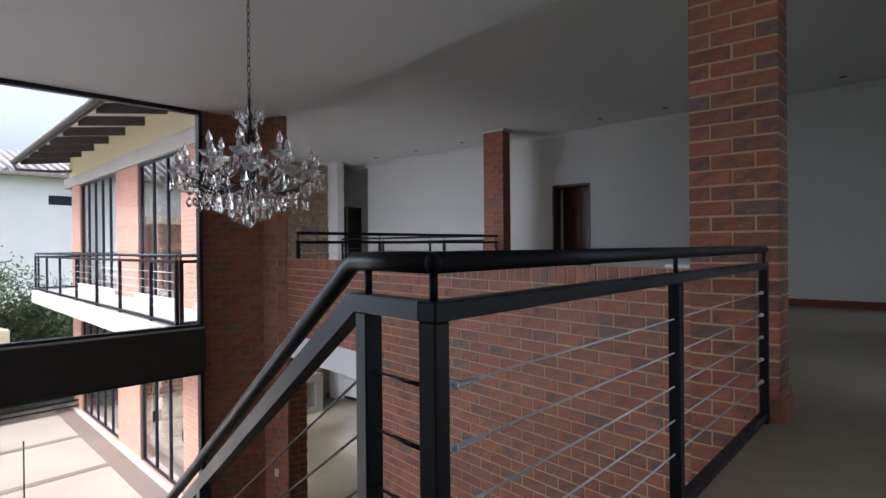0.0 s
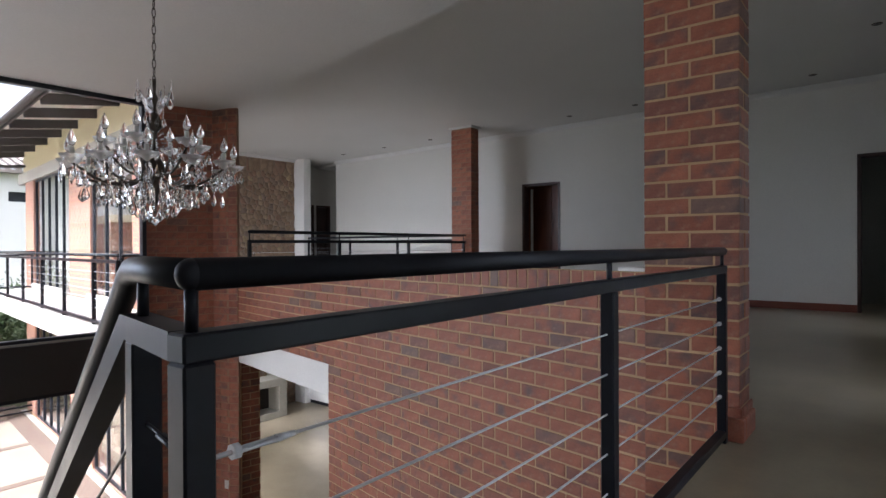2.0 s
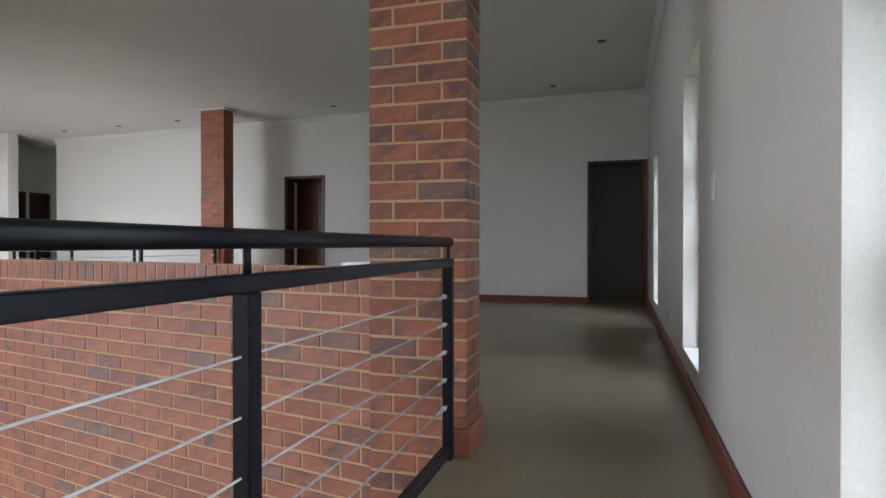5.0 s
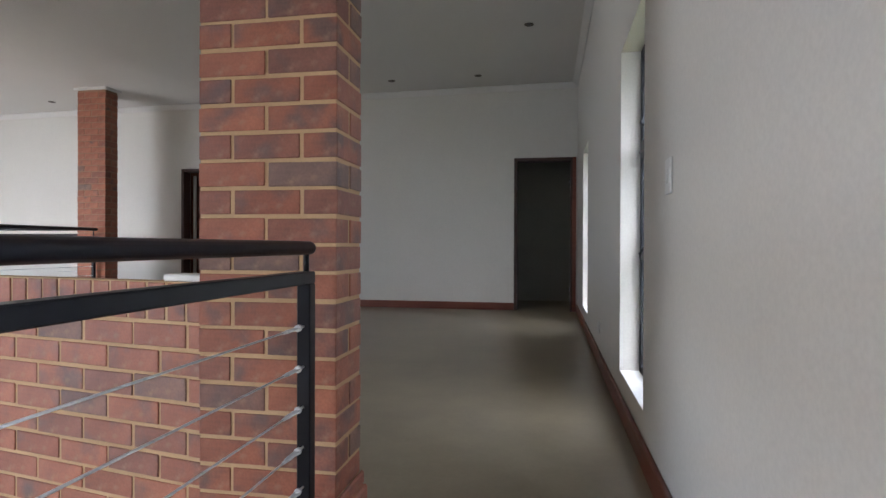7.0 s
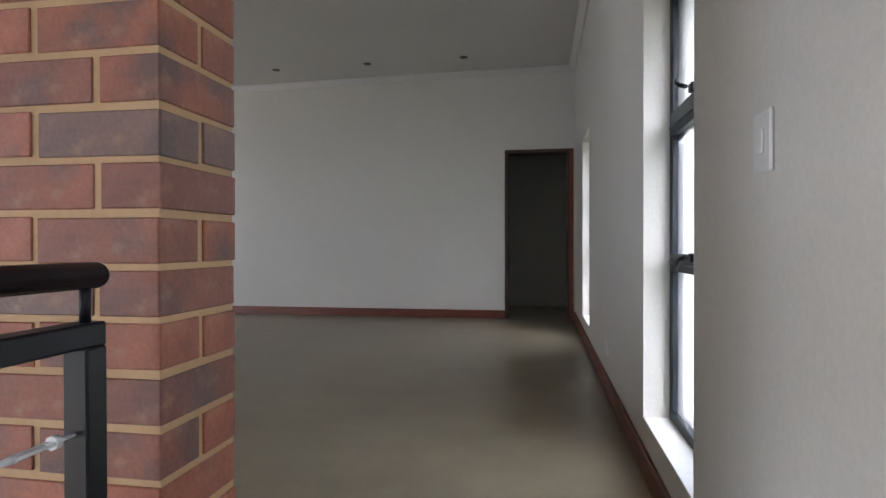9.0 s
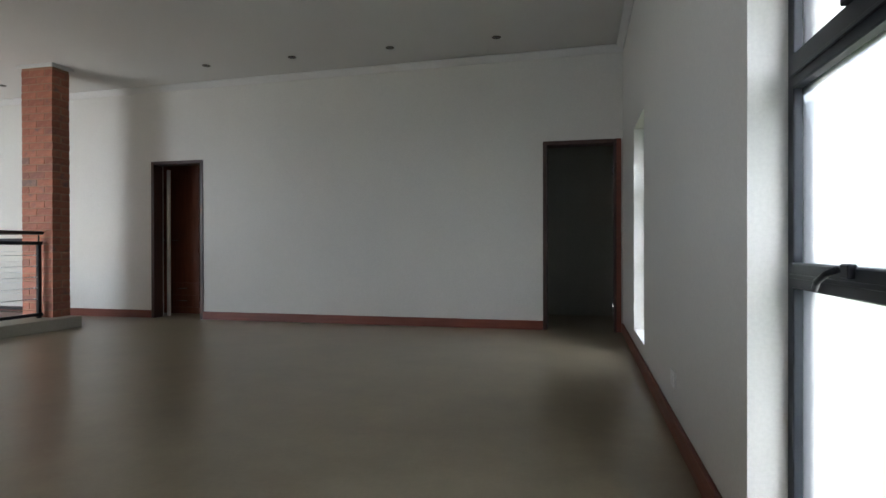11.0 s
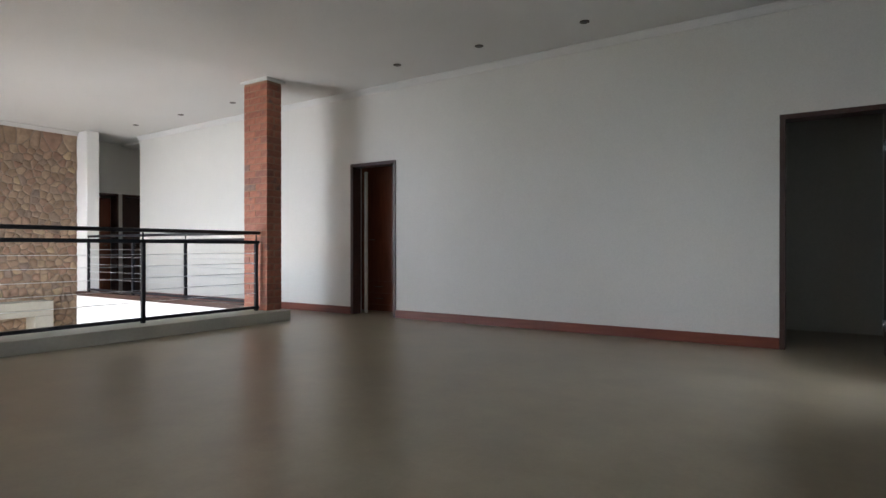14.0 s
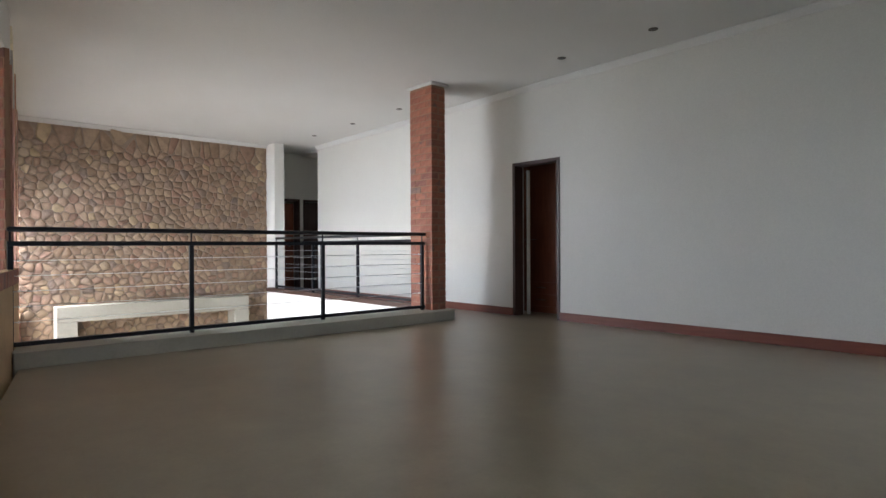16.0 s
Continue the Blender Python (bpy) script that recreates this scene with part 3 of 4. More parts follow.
stair_rail()


# ---- doorways ----
def door_frame(n, d, depth, mat, label):
    f = thing("door_%d" % n, label, "door frame")
    tagged(f, kind="structure")
    f.location = (d[0], YF, 0)
    W, Hh, j = d[1] - d[0], d[3], 0.045
    part("jamb", box((0, -0.012, 0), (j, depth, Hh), 0.003), mat, f)
    part("jamb", box((W - j, -0.012, 0), (W, depth, Hh), 0.003), mat, f)
    part("head", box((j, -0.012, Hh - j), (W - j, depth, Hh), 0.003), mat, f)
    return f


f1 = door_frame(1, D1, 0.20, M_DARKWOOD, "red-brown wooden door frame of an open doorway in the room corner")
part("stop", box((D1[1] - D1[0] - 0.02, -0.016, 0), (D1[1] - D1[0] + 0.03, 0.2, D1[3]), 0.002), M_SKIRT, f1, "red-brown door jamb")
for z in (0.27, 1.80):
    bm = box((D1[1] - D1[0] - 0.052, 0.03, z - 0.05), (D1[1] - D1[0] - 0.045, 0.075, z + 0.05), 0.001)
    bm_tube(bm, (D1[1] - D1[0] - 0.056, 0.078, z - 0.05), (D1[1] - D1[0] - 0.056, 0.078, z + 0.05), 0.007, 8)
    part("hinge", bm, M_STEEL, f1, "bright steel hinge plate")
door_frame(2, D2, 0.16, M_DARKWOOD, "dark wooden door frame of the doorway to the wardrobe passage")


def door_leaf(label, at, w, h, mat):
    d = thing("door", label, "door", at=at)
    part("leaf", box((0, 0, 0.01), (w, 0.04, h), 0.003), mat, d)
    bm = bmesh.new()
    bm_tube(bm, (w - 0.07, -0.005, 0.98), (w - 0.07, -0.05, 0.98), 0.008)
    bm_tube(bm, (w - 0.07, -0.05, 0.98), (w - 0.19, -0.05, 0.98), 0.008)
    part("handle", bm, M_STEEL, d, "steel lever handle")
    return d


door_leaf("dark brown wooden door, closed, at the gallery's end", pose(XE - 0.10, D3[0] + 0.045, 0, 0, 0, 90), D3[1] - D3[0] - 0.09, 1.97, M_DARKWOOD)
door_leaf("red-brown wooden door standing open at the gallery's end", pose(XE - 0.12, D4[0] + 0.05, 0, 0, 0, 97), 0.30, 1.93, M_WOOD)
for d in (D3, D4):
    bm = box((XE - 0.2, d[1] - 0.045, 0), (XE + 0.01, d[1], d[3]), 0.003)
    bm_box(bm, (XE - 0.2, d[0], d[3] - 0.045), (XE + 0.01, d[1] - 0.045, d[3]), 0.003)
    bm_box(bm, (XE - 0.2, d[0], 0), (XE + 0.01, d[0] + 0.045, d[3] - 0.045), 0.003)
    structure("door_frame", bm, M_DARKWOOD, "dark wooden door frame")
structure("wall", box((XE, 11.4, -0.3), (XN + 0.15, 11.5, 3.2)), M_WALL, "painted back wall of the gallery recess")
structure("wall", box((XN, YF + 0.231, -0.3), (XN + 0.15, 11.4, 3.2)), M_WALL, "painted side wall of the gallery recess")
structure("wall", box((XE, 9.62, -0.3), (-11.661, 9.769, 3.2)), M_WALL, "painted wall beside the white column")
structure("ceiling", box((XE, YF + 0.2, 2.98), (XN, 11.4, 3.2)), M_CEIL, "plastered ceiling of the gallery recess")
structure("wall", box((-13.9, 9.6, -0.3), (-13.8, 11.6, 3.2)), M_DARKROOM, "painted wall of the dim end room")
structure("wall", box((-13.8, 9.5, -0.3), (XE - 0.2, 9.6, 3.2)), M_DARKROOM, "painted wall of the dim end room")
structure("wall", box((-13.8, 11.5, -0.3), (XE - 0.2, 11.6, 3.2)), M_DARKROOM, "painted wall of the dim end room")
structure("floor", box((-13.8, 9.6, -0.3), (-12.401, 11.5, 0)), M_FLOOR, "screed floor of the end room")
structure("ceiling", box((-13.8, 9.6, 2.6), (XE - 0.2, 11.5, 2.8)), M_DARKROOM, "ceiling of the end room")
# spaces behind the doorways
structure("wall", box((-0.9, 12.0, -0.3), (XW, 12.2, 3.2)), M_DARKROOM, "wall of the dim passage, shade put into its grey paint")
structure("wall", box((-1.0, YF + 0.23, -0.3), (-0.9, 12.2, 3.2)), M_DARKROOM, "wall of the dim passage, shade put into its grey paint")
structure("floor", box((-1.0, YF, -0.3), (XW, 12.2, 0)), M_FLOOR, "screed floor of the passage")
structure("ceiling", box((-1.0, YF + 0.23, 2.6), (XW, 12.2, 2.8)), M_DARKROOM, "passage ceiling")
structure("floor", box((-6.6, YF, -0.3), (-4.4, 12.0, 0)), M_FLOOR, "screed floor of the wardrobe passage")
structure("wall", box((-6.7, YF + 0.23, -0.3), (-6.6, 12.0, 3.2)), M_WALL, "painted wall of the wardrobe passage")
structure("wall", box((-4.4, YF + 0.23, -0.3), (-4.3, 12.0, 3.2)), M_WALL, "painted wall of the wardrobe passage")
structure("wall", box((-6.7, 11.9, -0.3), (-4.3, 12.1, 3.2)), M_WALL, "painted wall of the wardrobe passage")
structure("ceiling", box((-6.6, YF + 0.23, 2.6), (-4.4, 11.9, 2.8)), M_CEIL, "wardrobe passage ceiling")


structure("trim", box((-5.785, YF + 0.235, 0), (-5.745, YF + 0.27, 2.02), 0.003), M_WHITE, "white painted return beside the doorway")


def wardrobe():
    w = thing("wardrobe", "red-brown wooden built-in wardrobe with drawers beyond the doorway", "wardrobe")
    w.location = (-6.55, 11.0, 0)
    part("carcass", box((0, 0.02, 0), (2.1, 0.6, 2.4), 0.003), M_WOOD, w)
    part("plinth", box((0, 0.0, 0), (2.1, 0.019, 0.09), 0.002), M_WOOD, w)
    for k in range(4):
        x0, x1 = 0.005 + k * 0.525, 0.52 + k * 0.525
        drawer = k % 2 == 1
        d = part("door", box((x0, 0, 0.44 if drawer else 0.095), (x1, 0.02, 2.38), 0.003), M_WOOD, w)
        hx = x1 - 0.09 if k % 2 == 0 else x0 + 0.05
        part("handle", bm_path(bmesh.new(), [(hx, 0, 1.05), (hx, -0.03, 1.05), (hx + 0.14, -0.03, 1.05), (hx + 0.14, 0, 1.05)], 0.005), M_STEEL, d)
        if drawer:
            for z in (0.095, 0.27):
                dr = part("drawer", box((x0, 0, z), (x1, 0.02, z + 0.165), 0.003), M_WOOD, w)
                part("handle", bm_path(bmesh.new(), [(x0 + 0.18, 0, z + 0.09), (x0 + 0.18, -0.03, z + 0.09), (x0 + 0.34, -0.03, z + 0.09), (x0 + 0.34, 0, z + 0.09)], 0.006), M_STEEL, dr)
    return w


wardrobe()


# ---- small fittings ----
def downlight():
    d = thing("downlight", "small recessed round ceiling downlight, switched off", "light", "ceiling downlights")
    part("ring", bm_lathe(bmesh.new(), (0, 0, 0), [(0.036, 0.004), (0.048, 0.002), (0.048, -0.004), (0.040, -0.007), (0.034, -0.002)], 20), M_BRONZE, d, "dark ring")
    part("lamp", bm_lathe(bmesh.new(), (0, 0, 0), [(0.033, 0.006), (0.030, -0.001), (0.001, -0.003)], 16), M_ALU, d)
    return d


dl = downlight()
first = True
spots = [(-1.07 - 1.18 * k, 9.84) for k in range(3)] + [(-4.55, 9.84), (-7.6, 9.84), (-8.9, 9.84), (-10.2, 9.84), (-0.35, 8.2), (-0.35, 6.1)]
for x, y in spots:
    m = pose(x, y, ZC + 0.02 + tilt * x)
    if first:
        dl.matrix_world = m
        first = False
    else:
        copy_thing(dl, m)


def plate(name, label, cat, y, z, w, h):
    p = thing(name, label, cat)
    p.location = (XW, y, z)
    part("plate", box((-0.009, -w / 2, -h / 2), (0, w / 2, h / 2), 0.003), M_PLASTIC, p)
    part("rocker", box((-0.013, -w / 6, -h / 5), (-0.009, w / 6, h / 5), 0.001), M_PLASTIC, p)
    return p


plate("light_switch", "white plastic light switch plate on the painted wall", "switch", 4.26, 1.14, 0.085, 0.12)
p = plate("wall_socket", "white plastic socket plate on the shaded brick pier", "socket", 0, 0, 0.07, 0.11)
p.matrix_world = pose(-6.98, 4.77, 0, 0, 0, 13) @ pose(0.20, -0.001, -2.04, 0, 0, 90) @ pose(0, 0, 0, 0, 0, 180)
plate("wall_socket", "white plastic socket plate low on the painted wall", "socket", 6.92, 0.276, 0.13, 0.085)


# ---- chandelier ----
def chandelier():
    c = thing("chandelier", "crystal chandelier with bronze arms and candle lamps, hanging on a chain", "chandelier")
    c.location, c.scale = (-3.07, 2.215, 0), (0.80, 0.80, 1)
    rnd = random.Random(5)
    links = bmesh.new()
    z = 1.76
    k = 0
    while z < ZL - 0.05:
        pts = []
        for q in range(9):
            an = q / 8 * math.tau
            u, v = 0.011 * math.sin(an), 0.026 * math.cos(an)
            pts.append((u, 0, z + v) if k % 2 else (0, u, z + v))
        bm_path(links, pts, 0.003, 6)
        z += 0.042
        k += 1
    part("chain", links, M_BRONZE, c)
    part("canopy", bm_lathe(bmesh.new(), (0, 0, ZL), [(0.06, 0), (0.055, -0.02), (0.02, -0.045), (0.006, -0.06)], 16), M_BRONZE, c)
    part("stem", bm_lathe(bmesh.new(), (0, 0, 0), [(0.006, 1.77), (0.012, 1.74), (0.008, 1.70), (0.03, 1.66), (0.012, 1.62), (0.035, 1.57), (0.045, 1.53), (0.012, 1.50),
                                                  (0.02, 1.40), (0.055, 1.34), (0.06, 1.30), (0.02, 1.26), (0.03, 1.20), (0.012, 1.14), (0.004, 1.10)], 16), M_BRONZE, c)

    n = 6
    prof = [(0.0006, 0.0), (0.004, -0.006), (0.012, -0.022), (0.0135, -0.029), (0.007, -0.038), (0.0006, -0.041)]
    bm = bmesh.new()
    rings = [[bm.verts.new((q * math.cos(k * math.tau / n), 0.45 * q * math.sin(k * math.tau / n), hh)) for k in range(n)] for q, hh in prof]
    for ra, rb in zip(rings, rings[1:]):
        for q in range(n):
            bm.faces.new((ra[q], ra[(q + 1) % n], rb[(q + 1) % n], rb[q]))
    drop_mesh = mesh_of("crystal_drop", bm, M_CRYSTAL)

    def drop(bm, x, y, z, s):
        o = new("crystal_drop", drop_mesh)
        o.parent = c
        o.location, o.rotation_euler, o.scale = (x, y, z), (0, 0, rnd.random() * 6), (s, s, s)

    def bead(bm, x, y, z, r):
        bm_lathe(bm, (x, y, z), [(0.0005, r), (r * 0.8, r * 0.5), (r, 0), (r * 0.8, -r * 0.5), (0.0005, -r)], 6)

    drops, beads = bmesh.new(), bmesh.new()
    small = bmesh.new()
    tiers = ((12, 0.46, 1.335, 0.0), (6, 0.27, 1.44, 0.26))
    for n, R, zz, off in tiers:
        for q in range(n):
            an = off + q * math.tau / n
            ca, sa = math.cos(an), math.sin(an)
            pts = []
            for j in range(9):
                t = j / 8
                r = 0.03 + (R - 0.03) * t
                pts.append((ca * r, sa * r, 1.30 + (zz - 1.30 - 0.02) * t * t - 0.07 * math.sin(t * math.pi) * (1 if n == 12 else 0.4) + (0.03 if t < 0.1 else 0)))
            arm = part("arm", bm_path(bmesh.new(), pts, 0.0065, 6), M_BRONZE, c)
            x, y = ca * R, sa * R
            cup = bm_lathe(bmesh.new(), (x, y, zz), [(0.006, -0.025), (0.020, -0.014), (0.046, 0.0), (0.060, 0.016), (0.052, 0.013), (0.016, 0.003)], 16)
            for v in cup.verts:
                ddx, ddy = v.co.x - x, v.co.y - y
                rr = math.hypot(ddx, ddy)
                if rr > 0.03:
                    k8 = 1 + 0.16 * math.cos(8 * math.atan2(ddy, ddx))
                    v.co.x, v.co.y = x + ddx * k8, y + ddy * k8
            part("cup", cup, M_PETAL, arm, "frosted petal drip cup")
            part("candle", bm_lathe(bmesh.new(), (x, y, zz), [(0.013, 0.003), (0.0135, 0.05), (0.011, 0.052)], 12), M_CANDLE, arm)
            part("bulb", bm_lathe(bmesh.new(), (x, y, zz), [(0.009, 0.052), (0.019, 0.064), (0.023, 0.078), (0.018, 0.098), (0.008, 0.118), (0.001, 0.134)], 12), M_CRYSTAL, arm, "clear glass candle bulb")
            for w in range(5):
                a2 = w * math.tau / 5
                px, py = x + 0.05 * math.cos(a2), y + 0.05 * math.sin(a2)
                bead(beads, px, py, zz - 0.005, 0.006)
                drop(drops, px, py, zz - 0.015 - 0.02 * rnd.random(), 1.3 + 0.4 * rnd.random())
            for w in range(3):
                t = 0.35 + 0.25 * w
                px, py = ca * R * t, sa * R * t
                for b in range(3):
                    bead(beads, px, py, 1.255 - 0.015 * b, 0.0055)
                drop(drops, px, py, 1.225 - 0.03 * rnd.random(), 1.7)
    for R, z, n, s in ((0.40, 1.285, 20, 1.6), (0.30, 1.24, 18, 1.7), (0.21, 1.21, 16, 1.8), (0.13, 1.17, 11, 1.8), (0.06, 1.14, 6, 1.8), (0.22, 1.40, 12, 1.4), (0.10, 1.70, 8, 1.5), (0.05, 1.60, 6, 1.5)):
        for q in range(n):
            an = q * math.tau / n + rnd.random() * 0.15
            x, y = R * math.cos(an), R * math.sin(an)
            zj = z + rnd.uniform(-0.02, 0.02)
            for b in range(4):
                bead(beads, x, y, zj + 0.012 * b + 0.006, 0.005)
            drop(drops, x, y, zj, s)
    for q in range(10):
        an = q * math.tau / 10
        for b in range(22):
            t = b / 21
            r = 0.05 + 0.33 * t
            bead(beads, r * math.cos(an), r * math.sin(an), 1.50 - 0.10 * t - 0.10 * math.sin(t * math.pi), 0.005)
    bead(drops, 0, 0, 1.06, 0.022)
    for q in range(8):
        an = q * math.tau / 8
        pts = [(0.02 * math.cos(an), 0.02 * math.sin(an), 1.62), (0.06 * math.cos(an), 0.06 * math.sin(an), 1.66), (0.09 * math.cos(an), 0.09 * math.sin(an), 1.70)]
        bm_path(small, pts, 0.004, 6)
        for b in range(8):
            bead(beads, (0.03 + 0.008 * b) * math.cos(an), (0.03 + 0.008 * b) * math.sin(an), 1.60 + 0.012 * b, 0.007)
    part("crown", small, M_CRYSTAL, c, "crystal crown of small arms")
    part("crystal_ball", drops, M_CRYSTAL, c)
    tagged(part("beads", beads, M_CRYSTAL, c, "strings of crystal beads"), kind="stuff")
    return c


chandelier()


# ---- lounge: fireplace surround and plinths ----
def surround():
    f = thing("fireplace_surround", "pale plastered fireplace surround standing against the stone wall", "fireplace")
    f.location = (XS, 0, 0)
    y0, y1 = 5.92, 9.03
    part("lintel", box((0.0, y0, -0.22), (0.35, y1, 0.03), 0.006), M_KERB, f)
    part("pier", box((0.0, y0, G), (0.35, y0 + 0.28, -0.221), 0.006), M_KERB, f)
    part("pier", box((0.0, y1 - 0.28, G), (0.35, y1, -0.221), 0.006), M_KERB, f)
    return f


surround()


def hearth():
    p = thing("hearth_block", "grey plastered hearth block with square niches on the lounge floor", "hearth")
    p.location = (-11.28, 0, G)
    part("base", box((0, 6.5, 0), (0.45, 8.72, 0.14), 0.006), M_KERB, p)
    part("top", box((0, 6.5, 0.70), (0.45, 8.72, 0.86), 0.006), M_KERB, p)
    for a, b in ((6.5, 6.75), (7.35, 7.95), (8.52, 8.72)):
        part("pier", box((0, a, 0.141), (0.45, b, 0.699), 0.004), M_KERB, p)
    part("back", box((0.0, 6.75, 0.141), (0.04, 7.35, 0.699)), M_BEAM, p, "dark niche back")
    part("back", box((0.0, 7.95, 0.141), (0.04, 8.52, 0.699)), M_BEAM, p, "dark niche back")
    return p


hearth()
b = thing("storage_block", "white plastered bench block with a black base", "bench")
b.location = (-11.5, 9.70, G)
part("body", box((0, 0, 0.08), (0.9, 0.75, 0.50), 0.006), M_WHITE, b)
part("base", box((0.02, 0.02, 0), (0.92, 0.77, 0.079), 0.004), M_BLACK, b)

# ---- wing wall of the lounge and beyond, with its balcony ----
WING = pose(-7.10, 4.79, 0, 0, 0, WING_TURN)      # frame: x outwards along the wall, y to the patio side
# the first opening is unseen, assumed from how the far wall is lit
WCOLS = ((0.45, 2.05), (2.85, 5.23), (6.78, 10.15))
WEND = 11.11
STOP, SSILL = 2.635, -0.06
LOW0, LOW1 = P + 0.03, -0.66


def at_wing(ob):
    ob.matrix_world = WING
    return ob


def wing_wall():
    holes = []
    for a, b in WCOLS:
        holes += [(a, b, SSILL, STOP), (a, b, LOW0, LOW1)]
    return wall_with_holes("y", 0.0, -0.20, 0.0, WEND, P, 2.635, holes)


at_wing(structure("wall_wing", wing_wall(), M_BRICK_OUT, "brick wall of the wing towards the patio"))
at_wing(structure("wall_band", box((0.5, -0.20, 2.636), (11.86, 0.06, 2.91), 0.004), M_CONC, "grey concrete ring beam"))
at_wing(structure("wall_wing_upper", box((0.3, -0.20, 2.911), (WEND + 0.4, 0.0, 3.50)), M_CREAM, "cream plastered upper wall"))
at_wing(structure("wall_wing_end", box((WEND - 0.25, -6.0, P), (WEND, -0.21, 3.45)), M_CREAM, "cream end wall"))


def glazed(x0, x1, z0, z1, n, label, handles=False):
    w = thing("window_5" if not handles else "door_5", label, "window")
    tagged(w, kind="structure")
    at_wing(w)
    f = 0.05
    part("window_frame", box((x0, -0.07, z0), (x1, -0.02, z0 + f), 0.003), M_ALU, w)
    part("window_frame", box((x0, -0.07, z1 - f), (x1, -0.02, z1), 0.003), M_ALU, w)
    for k in range(n + 1):
        x = x0 + (x1 - x0 - f) * k / n
        part("window_frame", box((x, -0.075, z0 + f), (x + f, -0.015, z1 - f), 0.003), M_ALU, w)
        if k < n:
            p = part("pane", box((x + f, -0.047, z0 + f), (x + (x1 - x0 - f) / n, -0.041, z1 - f)), M_GLASS_OUT, w)
            p.visible_shadow = False
        if handles and k in (0, 2):
            part("handle", box((x + 0.01, -0.014, z0 + 0.95), (x + 0.04, 0.03, z0 + 1.15), 0.004), M_BLACK, w)
    return w


for a, b in WCOLS:
    glazed(a, b, SSILL, STOP, 5 if b - a > 3 else 3, "tall charcoal aluminium glazing over the balcony")
    glazed(a, b, LOW0, LOW1, 5 if b - a > 3 else 3, "charcoal aluminium folding doors to the patio", True)
    at_wing(structure("window_sill", box((a - 0.05, 0.024, SSILL + 0.001), (b + 0.05, 0.09, 0.06), 0.004), M_CONC, "pale concrete sill"))
at_wing(structure("trim", box((0.3, 0.024, P), (11.2, 0.14, P + 0.03), 0.004), M_CONC, "pale concrete threshold strip"))
at_wing(structure("balcony_slab", box((0.20, 0.024, -0.38), (10.25, 1.07, -0.066), 0.006), M_CONC, "pale plastered balcony slab"))
railing("charcoal steel balcony balustrade with cables", (0.24, 1.0), (10.15, 1.0), (0.0, 0.99, 2.50, 3.93, 5.48, 7.0, 8.44, 9.91), -0.066, 0.93, zbars=(0.81, 0.85), at=WING, bar=0.045, group="balcony balustrades", fixings=False)
for x in (0.24, 10.15):
    railing("short charcoal steel return of the balcony balustrade", (x, 0.94), (x, 0.05), (0.0, 0.87), -0.066, 0.93, zbars=(0.81, 0.85), at=WING, bar=0.045, group="balcony balustrades", fixings=False)


def curtain(x0, x1, z0, z1):
    """Hanging folds of pale cloth behind the glazing, added to brighten its panes."""
    bm = bmesh.new()
    n = 60
    ra, rb = [], []
    for k in range(n + 1):
        x = x0 + (x1 - x0) * k / n
        y = -0.47 + 0.03 * math.sin(k * 1.3) + 0.012 * math.sin(k * 0.37)
        ra.append(bm.verts.new((x, y, z0)))
        rb.append(bm.verts.new((x, y, z1)))
    for k in range(n):
        bm.faces.new((ra[k], ra[k + 1], rb[k + 1], rb[k]))
    c = thing("curtain", "pale plain curtain added behind the wing's glazing to brighten its panes", "curtain", "wing curtains")
    at_wing(c)
    o = part("cloth", bm, M_CURTAIN, c)
    bm = bm_tube(bmesh.new(), (x0, -0.47, z1 + 0.02), (x1, -0.47, z1 + 0.02), 0.012)
    part("rod", bm, M_STEEL, c)


# this added pale cloth also stands in for bright reflections in the panes
curtain(6.8, 10.1, 0.02, 2.60)
curtain(6.8, 7.9, P + 0.03, -0.70)


def rafters():
    r = thing("roof", "pitched roof with dark exposed rafters and pale boards over the wing", "roof")
    at_wing(r)
    E = 1.15
    part("covering", box((-0.2, -6.5, 0.022), (11.95, E + 0.05, 0.09), 0.004), M_TILE, r)
    part("soffit", box((-0.2, -1.0, 0), (11.9, E, 0.02), 0.002), M_CURTAIN, r, "pale painted soffit boards")
    part("fascia", box((-0.2, E + 0.001, -0.10), (11.95, E + 0.035, 0.02), 0.003), M_RAFTER, r)
    for k in range(9):
        x = 0.93 + 1.305 * k
        part("rafter", box((x - 0.035, 0.001, -0.17), (x + 0.035, E, -0.002), 0.003), M_RAFTER, r)
    bm = bmesh.new()
    n = 8
    pts = [(E + 0.09 + 0.065 * math.cos(math.pi + q * math.pi / n), -0.02 + 0.065 * math.sin(math.pi + q * math.pi / n)) for q in range(n + 1)]
    ra = [bm.verts.new((-0.2, y, z)) for y, z in pts]
    rb = [bm.verts.new((11.95, y, z)) for y, z in pts]
    for q in range(n):
        bm.faces.new((ra[q], ra[q + 1], rb[q + 1], rb[q]))
    part("gutter", bm, M_RAFTER, r, "grey half-round gutter")
    part("downpipe", bm_path(bmesh.new(), [(11.85, E + 0.09, -0.08), (11.85, E + 0.05, -0.25), (11.7, 0.4, -0.36), (11.2, 0.06, -0.42)], 0.04), M_RAFTER, r)
    r.matrix_world = WING @ pose(0, 0, 3.52, -8, 0, 0)
    return r


rafters()

